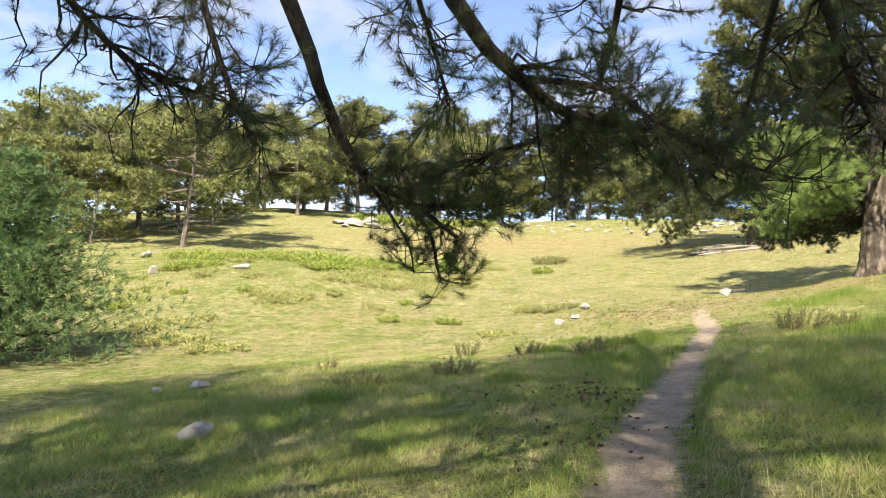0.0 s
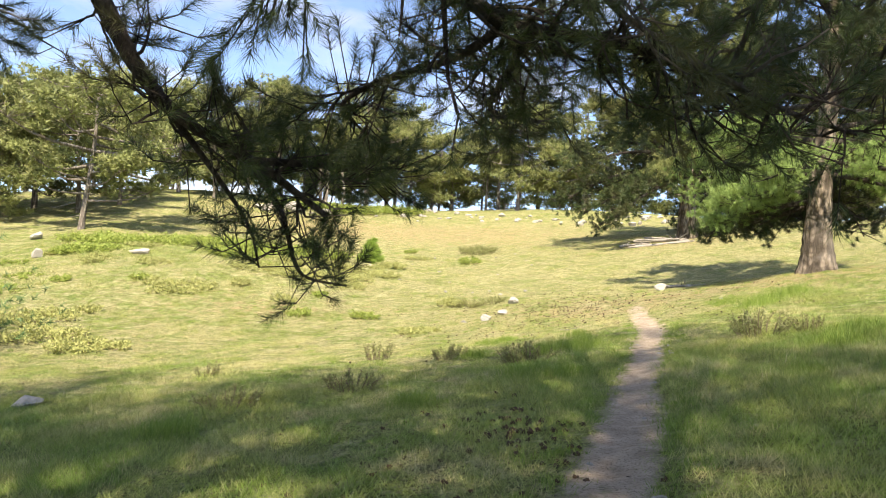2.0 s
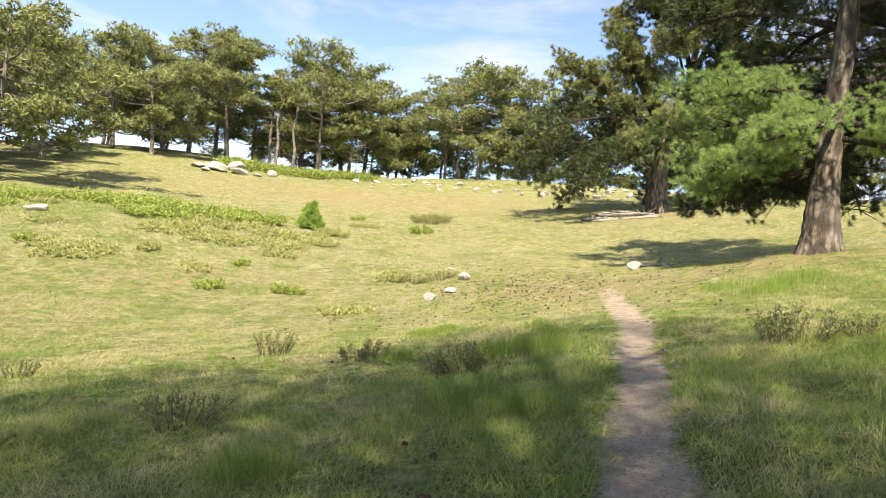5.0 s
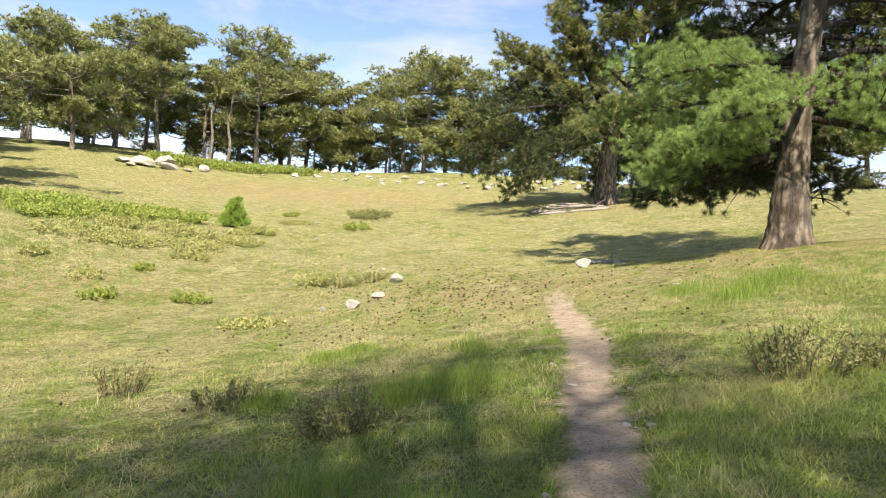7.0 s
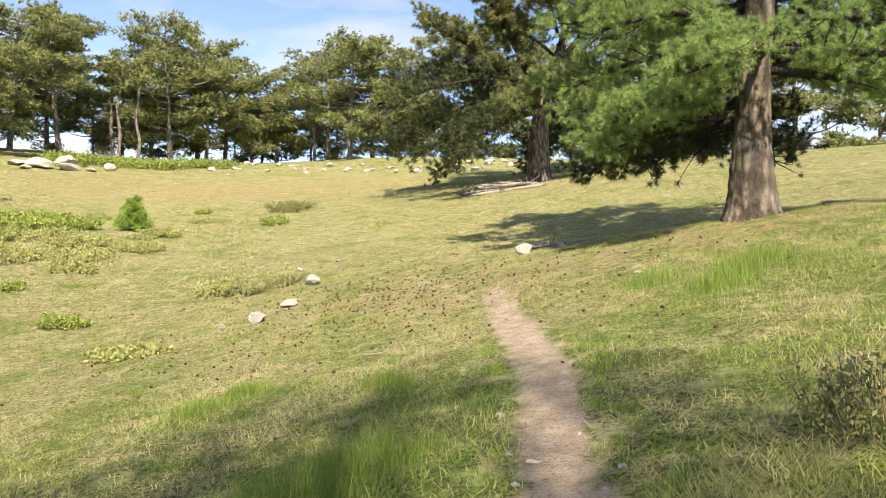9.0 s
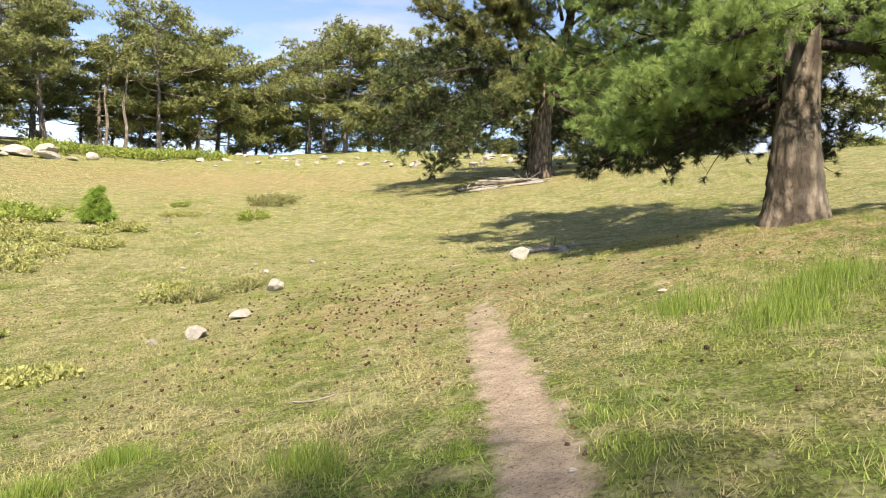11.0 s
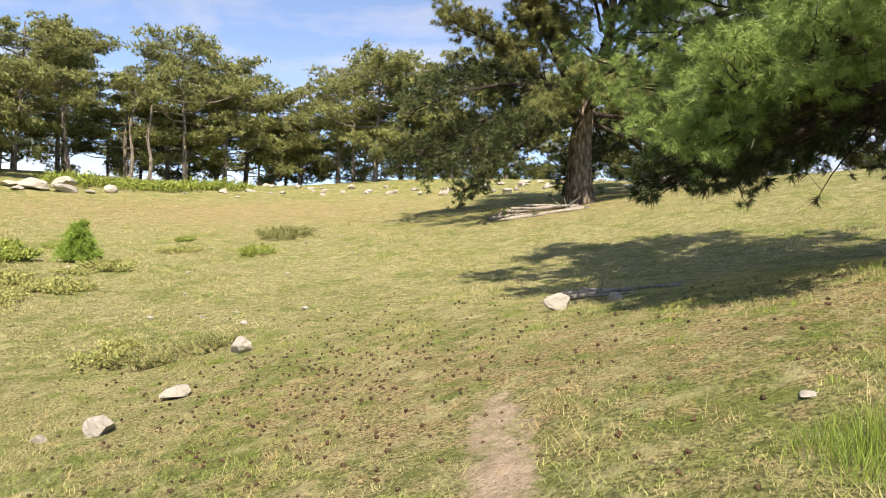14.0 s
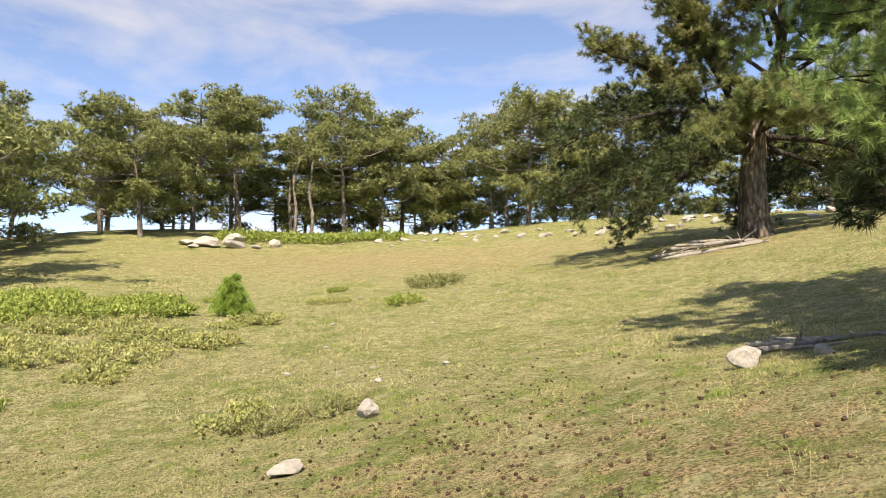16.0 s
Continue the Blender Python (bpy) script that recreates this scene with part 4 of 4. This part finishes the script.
for k in range(46):
    s = rr.random()
    x = 9 + 24 * s + rr.uniform(-1, 1)
    y = 80 - 26 * s + rr.uniform(-5, 5)
    w = rr.uniform(0.25, 0.85)
    stone("stone", x, y, (w, w * rr.uniform(0.6, 0.9), w * rr.uniform(0.4, 0.75)), 140 + k % 9, "pale stone scattered along the top of the slope", 0.25, rr.uniform(0, 360), "stones on the slope")
for k in range(26):
    x, y = rr.uniform(-12, 14), rr.uniform(72, 92)
    w = rr.uniform(0.3, 0.9)
    stone("stone", x, y, (w, w * 0.8, w * 0.5), 160 + k % 7, "pale stone scattered along the top of the slope", 0.25, rr.uniform(0, 360), "stones on the slope")
for k in range(26):
    x, y = rr.uniform(-3, 11), rr.uniform(29, 48)
    w = rr.uniform(0.07, 0.2)
    stone("stone", x, y, (w, w * 0.8, w * 0.5), 170 + k % 5, "small pale stone in the short grass", 0.25, rr.uniform(0, 360), "small stones in the meadow")

for k in range(30):
    i = rr.randint(2, 9)
    (ax, ay), (bx, by) = PATHWAY[i], PATHWAY[i + 1]
    q, o = rr.random(), rr.choice((-1, 1, 1)) * rr.uniform(0.12, 0.36)
    w = rr.uniform(0.03, 0.085)
    stone("pebble", ax + (bx - ax) * q + o, ay + (by - ay) * q - o * 0.4, (w, w * 0.8, w * 0.55), 180 + k % 6, "small pale pebble on the trodden path", 0.2, rr.uniform(0, 360), "pebbles on the path")

# ---- deadwood ----


def log(name, a, b, r, seed, label, lift=0.0, forks=0):
    rs = np.random.RandomState(seed)
    a, b = np.array(a, float), np.array(b, float)
    mid = (a + b) / 2 + rs.normal(0, 0.1, 2) * np.linalg.norm(b - a)
    pts = [(*p, t1(*p) + r * 0.75 + h) for p, h in ((a, lift), (mid, lift * 0.6), (b, 0))]
    w = Wood()
    line = spline(pts, 14)
    ends = np.linspace(r, r * 0.55, 14)
    ends[0], ends[-1] = r * 0.55, r * 0.3
    w.tube(line, ends, 9, 0.2, seed)
    for k in range(forks):
        i = rs.randint(4, 12)
        d = rs.normal(0, 1, 3) * np.array([1, 1, 0.25]) + np.array([0, 0, 0.35])
        w.tube([line[i], line[i] + unit(d) * r * 5, line[i] + unit(d) * r * 9], [r * 0.45, r * 0.3, r * 0.12], 6)
    ob = w.make(name, WOOD)
    return tagged(ob, label, "deadwood", "deadwood heap under the pine")


HEAPED = "grey weathered fallen limb in a heap by the pine"
for k, (a, b, r, lift) in enumerate([((15.9, 45.6), (19.4, 45.3), 0.1, 0.0), ((16.4, 46.8), (19.5, 45.9), 0.12, 0.16), ((17.0, 45.0), (19.7, 46.6), 0.08, 0.3),
                                     ((15.4, 46.3), (17.4, 46.6), 0.09, 0.05), ((17.2, 47.1), (19.0, 46.0), 0.08, 0.35), ((16.3, 46.0), (18.6, 46.9), 0.07, 0.4),
                                     ((17.8, 45.3), (19.6, 45.0), 0.06, 0.0), ((15.8, 45.9), (16.9, 45.2), 0.06, 0.0)]):
    log("log", a, b, r, 60 + k, HEAPED, lift, 2)
for k, (a, b, r) in enumerate([((10.6, 27.6), (12.4, 28.1), 0.045), ((11.1, 28.6), (13.4, 28.2), 0.05), ((11.0, 27.3), (12.0, 27.5), 0.03), ((11.8, 29.2), (13.0, 27.6), 0.03)]):
    log("fallen_branch", a, b, r, 70 + k, "dry grey fallen branch in the tree's shade", 0.04, 3)
log("stick", (1.75, 6.75), (2.15, 7.2), 0.012, 80, "short dry stick beside the footpath", 0.0, 0)
log("stick", (5.0, 19.75), (5.45, 19.7), 0.009, 81, "pale curved stick lying in the short grass", 0.01, 0)

# ---- shrubs and low growth ----


def shrub(name, x, y, tall, wide, seed, mat, stems, leaves, leaf, label, category="shrub"):
    """Upright stems set with small leaves."""
    rs = np.random.RandomState(seed)
    b = np.array((x, y, t1(x, y) - 0.02))
    bush = new(name)
    w, at, way = Wood(), [], []
    for k in range(stems):
        a, q = rs.rand() * 6.28, math.sqrt(rs.rand())
        p = b + np.array([math.cos(a), math.sin(a), 0]) * wide * q * 0.6
        p[2] = t1(p[0], p[1]) - 0.02
        h = tall * (1.05 - 0.45 * q) * rs.uniform(0.65, 1.1)
        end = p + np.array([math.cos(a) * wide * 0.35 * q, math.sin(a) * wide * 0.35 * q, h]) + rs.normal(0, 0.06 * tall, 3)
        line = spline([p, (p + end) / 2 + rs.normal(0, 0.05 * tall, 3), end], 6)
        w.tube(line, np.linspace(0.008, 0.003, 6), 4)
        f = rs.uniform(0.25, 1, leaves)
        i = np.clip((f * 5).astype(int), 0, 4)
        at.append(line[i] + (line[i + 1] - line[i]) * rs.rand(leaves, 1) + rs.normal(0, 0.03 * wide, (leaves, 3)))
        way.append(unit(rs.normal(size=(leaves, 3)) + np.array([0, 0, 0.7])))
    tagged(w.make("stem", STEM, bush), kind="stuff")
    at, way = np.vstack(at), unit(np.vstack(way))
    n = len(at)
    side = unit(np.cross(way, rs.normal(size=(n, 3))))
    L = leaf * rs.uniform(0.7, 1.3, (n, 1))
    v = np.stack([at, at + way * L * 0.5 + side * L * 0.24, at + way * L, at + way * L * 0.5 - side * L * 0.24], 1).reshape(-1, 3)
    mesh_object("leaves", v, np.arange(n * 4).reshape(n, 4), mat, bush)
    return tagged(bush, label, category)


DARK_SHRUB = "dark spiny low shrub standing in the grass"
shrub("spiny_shrub", 6.75, 13.9, 0.5, 0.6, 1, LEAF, 46, 42, 0.04, "tall spiny grey-green shrub beside the path")
shrub("spiny_shrub", 7.6, 13.9, 0.3, 0.4, 2, LEAF, 22, 40, 0.035, DARK_SHRUB)
shrub("spiny_shrub", 3.05, 14.3, 0.34, 0.55, 3, LEAF, 44, 44, 0.035, DARK_SHRUB)
shrub("spiny_shrub", 0.7, 17.6, 0.42, 0.4, 4, LEAF, 26, 34, 0.04, DARK_SHRUB)
shrub("spiny_shrub", 2.0, 15.9, 0.3, 0.4, 5, LEAF, 26, 34, 0.04, DARK_SHRUB)
shrub("spiny_shrub", -1.23, 12.1, 0.28, 0.5, 6, LEAF, 34, 40, 0.035, DARK_SHRUB)
shrub("spiny_shrub", 0.3, 12.6, 0.3, 0.5, 7, LEAF, 34, 40, 0.035, DARK_SHRUB)
shrub("spiny_shrub", -2.4, 16.4, 0.3, 0.3, 8, LEAF, 20, 30, 0.035, DARK_SHRUB)
shrub("spiny_shrub", 4.0, 28.9, 0.3, 0.75, 9, LEAF, 50, 34, 0.045, DARK_SHRUB)
shrub("spiny_shrub", 5.0, 29.3, 0.25, 0.6, 10, LEAF, 40, 34, 0.045, DARK_SHRUB)
shrub("green_shrub", 5.79, 43.0, 0.42, 0.75, 11, FERN, 50, 40, 0.08, "small rounded green shrub in the dry grass")
shrub("green_shrub", 7.1, 48.6, 0.6, 1.5, 12, LEAF, 70, 40, 0.09, "low spreading green shrub in the dry grass")
for k, (x, y, t, wd) in enumerate([(-4.6, 41, 0.9, 2.4), (-7.2, 42.5, 1.0, 2.6), (-9.8, 43, 0.9, 2.5), (-12.4, 43.5, 0.8, 2.4), (-6.0, 38.5, 0.7, 1.9), (-2.2, 41.5, 0.7, 1.6),
                                   (-15, 45, 0.9, 2.4), (-9, 47, 0.8, 2.2), (-3.8, 45.5, 0.6, 1.6), (-13, 38.5, 0.6, 1.8)]):
    shrub("bracken", x, y, t * 0.62, wd, 20 + k, FERN, 90, 36, 0.12, "spreading patch of fresh green bracken", "fern")
for k, (x, y, t, wd) in enumerate([(-0.7, 35, 0.5, 1.9), (-2.8, 34.8, 0.5, 1.8), (0.9, 36.8, 0.45, 1.1), (-4.5, 35.5, 0.5, 1.8), (1.4, 40.4, 0.5, 1.1), (-1.0, 37.5, 0.5, 1.4), (-3.2, 38, 0.5, 1.5),
                                   (-8.5, 23.5, 0.45, 1.6), (-6.6, 22, 0.35, 1.3), (-9.6, 26, 0.5, 1.6), (-6.5, 31, 0.4, 1.5), (1.9, 24.3, 0.2, 0.8)]):
    shrub("low_shrub", x, y, t * 0.6, wd * 0.9, 40 + k, SCRUB, 80, 30, 0.085, "low sprawling olive shrub on the slope")
rp = random.Random(31)
for k in range(44):
    x, y = rp.uniform(-15, 3.5), rp.uniform(27, 50)
    pale = rp.random() < 0.6
    shrub("low_shrub" if pale else "bracken", x, y, rp.uniform(0.14, 0.32), rp.uniform(0.4, 1.0), 80 + k, SCRUB if pale else FERN, 34, 26, 0.075,
          "small olive scrub cushion on the slope" if pale else "small tuft of fresh green bracken", "shrub" if pale else "fern")
for k, (x, y) in enumerate([(-6.5, 76), (-4, 76.5), (-1.5, 77), (1, 80), (3.4, 81), (-8, 76.5)]):
    shrub("bracken", x, y, 0.9, 2.6, 60 + k, FERN, 70, 30, 0.2, "spreading patch of fresh green bracken", "fern")

# ---- grass ----


def blades(rs, x, y, tall, width, lean=0.5, bent=False):
    """Grass blades, straight or bent over."""
    n = len(x)
    z = top(x, y) - 0.006
    root = np.column_stack([x, y, z])
    a, b = rs.uniform(0, 6.283, n), rs.uniform(0, 6.283, n)
    side = np.column_stack([np.cos(a), np.sin(a), 0 * a]) * (width * 0.5)[:, None]
    over = np.column_stack([np.cos(b), np.sin(b), 0 * b]) * (tall * lean * rs.uniform(0.2, 1.3, n))[:, None]
    up = np.array([0, 0, 1.0]) * tall[:, None]
    if not bent:
        v = np.stack([root - side, root + side, root + up + over], 1).reshape(-1, 3)
        return v, np.arange(n * 3).reshape(n, 3)
    mid = root + up * 0.66 + over * 0.4
    v = np.stack([root - side, root + side, mid + side * 0.65, mid - side * 0.65, root + up + over], 1).reshape(-1, 3)
    i = np.arange(n)[:, None] * 5
    return v, np.vstack([i + [0, 1, 2], i + [0, 2, 3], i + [3, 2, 4]])


rs = np.random.RandomState(77)


def turf(name, n, x0, x1, y0, y1, tall, width, label):
    x, y = rs.uniform(x0, x1, n), rs.uniform(y0, y1, n)
    keep = rs.rand(n) > 1.1 * trodden(x, y)
    x, y = x[keep], y[keep]
    clump = 0.5 + 0.5 * value_noise(x * 1.7, y * 1.7, 8)
    rich = np.clip(1.15 - dryness(x, y) + 0.4 * value_noise(x * 0.6, y * 0.6, 9), 0.35, 1.4)
    h = tall * (0.45 + 0.9 * np.clip(clump, 0, 1.3)) * rich * rs.uniform(0.5, 1.4, len(x)) * (1 - 0.5 * np.clip(litter(x, y), 0, 1))
    v, f = blades(rs, x, y, h, width * rs.uniform(0.6, 1.3, len(x)), 1.25)
    ob = mesh_object(name, v, f, BLADES)
    add_fields(ob, v[:, 0], v[:, 1], False)
    return tagged(ob, label, "grass", kind="stuff")


turf("grass", 330000, -6, 11, 3.2, 14, 0.085, 0.0065, "short green and straw-coloured meadow grass")
turf("grass", 340000, -8, 16, 14, 30, 0.065, 0.0085, "short green and straw-coloured meadow grass")
turf("grass", 150000, -18, 24, 30, 52, 0.1, 0.022, "short dry meadow grass on the slope")
turf("grass", 40000, -16, 22, 52, 80, 0.12, 0.05, "short dry meadow grass on the slope")


def tussocks(name, spots, per, tall, spread, width, mat, label, lean=0.7):
    xs, ys, hs = [], [], []
    for x, y, s in spots:
        q = rs.normal(0, 1, (per, 2)) * spread * s
        xs.append(x + q[:, 0])
        ys.append(y + q[:, 1])
        hs.append(tall * s * rs.uniform(0.45, 1.15, per) * np.exp(-(q**2).sum(1) / (2 * (2 * spread * s) ** 2)))
    x, y, h = np.concatenate(xs), np.concatenate(ys), np.concatenate(hs)
    v, f = blades(rs, x, y, h, width * rs.uniform(0.6, 1.2, len(x)), lean, True)
    return tagged(mesh_object(name, v, f, mat), label, "grass", kind="stuff")


tussocks("tall_grass", [(3.85, 15.2, 1.2), (4.3, 15.6, 1.0), (3.4, 15.0, 1.0), (4.9, 17.9, 0.7), (8.85, 19.3, 1.0), (9.6, 18.6, 1.2), (10.3, 18.9, 1.0), (9.0, 18.2, 1.0), (7.4, 12.6, 1.2), (6.9, 12.2, 1.0),
                        (7.9, 13.1, 1.1), (2.6, 12.6, 0.9), (3.1, 12.1, 0.9), (2.4, 15.6, 0.7), (1.0, 11.0, 0.8), (-1.6, 10.6, 0.9), (5.4, 10.4, 0.7), (6.4, 10.0, 0.8), (3.1, 18.7, 0.7), (3.6, 19.2, 0.6)],
         800, 0.25, 0.24, 0.0052, TUFT, "lush green tussocks of long grass")
spots = [(x, y, s) for x, y, s in zip(rs.uniform(-9, 14, 230), rs.uniform(5, 33, 230), rs.uniform(0.3, 0.75, 230)) if away(np.array(x), np.array(y)) > 0.7]
for k in range(170):
    i = rs.randint(1, 9)
    (ax, ay), (bx, by) = PATHWAY[i], PATHWAY[i + 1]
    q, o = rs.rand(), rs.choice((-1, 1)) * rs.uniform(0.3, 0.62)
    spots.append((ax + (bx - ax) * q + o * 0.92, ay + (by - ay) * q - o * 0.38, rs.uniform(0.25, 0.6)))
tussocks("grass_tufts", spots, 60, 0.17, 0.14, 0.007, TUFT, "scattered small tufts of green grass")
spots = [(x, y, s) for x, y, s in zip(rs.uniform(-6, 12, 240), rs.uniform(4, 26, 240), rs.uniform(0.5, 1.1, 240)) if away(np.array(x), np.array(y)) > 0.5]
tussocks("dry_stalks", spots, 7, 0.3, 0.16, 0.004, STRAW, "thin bleached grass stalks", 0.45)

# ---- pine cones ----


def cone_mesh():
    bm = bmesh.new()
    bmesh.ops.create_uvsphere(bm, u_segments=8, v_segments=7, radius=0.5)
    for k, v in enumerate(bm.verts):
        s = (1.45, 0.6, 1.0)[k % 3]
        taper = 1 - 0.55 * max(0, v.co.z)
        v.co = Vector((v.co.x * s * taper, v.co.y * s * taper, v.co.z * 1.3 + (0.12 if k % 3 == 0 else 0)))
    me = bpy.data.meshes.new("pine_cone")
    bm.to_mesh(me)
    bm.free()
    me.materials.append(CONE)
    return me


CONE_MESH = cone_mesh()
rc = random.Random(12)


def drop(cx, cy, rx, ry, n, size):
    for _ in range(n):
        x, y = rc.gauss(cx, rx), rc.gauss(cy, ry)
        if y < 2.5:
            continue
        s = size * rc.uniform(0.75, 1.25)
        ob = new("pine_cone", CONE_MESH)
        ob.matrix_basis = pose(x, y, t1(x, y) + s * 0.3, rc.uniform(60, 120), rc.uniform(-20, 20), rc.uniform(0, 360)) @ Matrix.Scale(s, 4)
        tagged(ob, "open brown pine cone fallen on the grass", "pine cone", "fallen pine cones")


drop(6.3, 24.4, 1.1, 1.8, 120, 0.031)
drop(7.6, 26.5, 1.3, 1.5, 30, 0.031)
drop(4.2, 22.8, 1.2, 0.9, 24, 0.031)
drop(2.0, 9.3, 0.22, 0.8, 60, 0.043)
drop(0.9, 8.6, 0.7, 1.2, 40, 0.038)
drop(1.2, 6.6, 0.5, 0.5, 20, 0.038)


def cone_litter(n):
    """The many smaller and farther cones, too many to count."""
    me = CONE_MESH
    base = np.array([v.co[:] for v in me.vertices])
    tris = np.array([(p.vertices[0], p.vertices[k], p.vertices[k + 1]) for p in me.polygons for k in range(1, len(p.vertices) - 1)])
    v, f = [], []
    for k in range(n):
        x, y = (rc.gauss(6.6, 2.4), rc.gauss(25.2, 3.2)) if k % 5 else (rc.uniform(0, 12), rc.uniform(16, 34))
        s = rc.uniform(0.024, 0.038)
        m = np.array(pose(0, 0, 0, rc.uniform(60, 120), 0, rc.uniform(0, 360)).to_3x3())
        v.append(base @ m.T * s + np.array([x, y, t1(x, y) + s * 0.4]))
        f.append(tris + k * len(base))
    tagged(mesh_object("pine_cone_litter", np.vstack(v), np.vstack(f), CONE), "countless small brown pine cones strewn over dry grass", "pine cones", kind="stuff")


cone_litter(520)
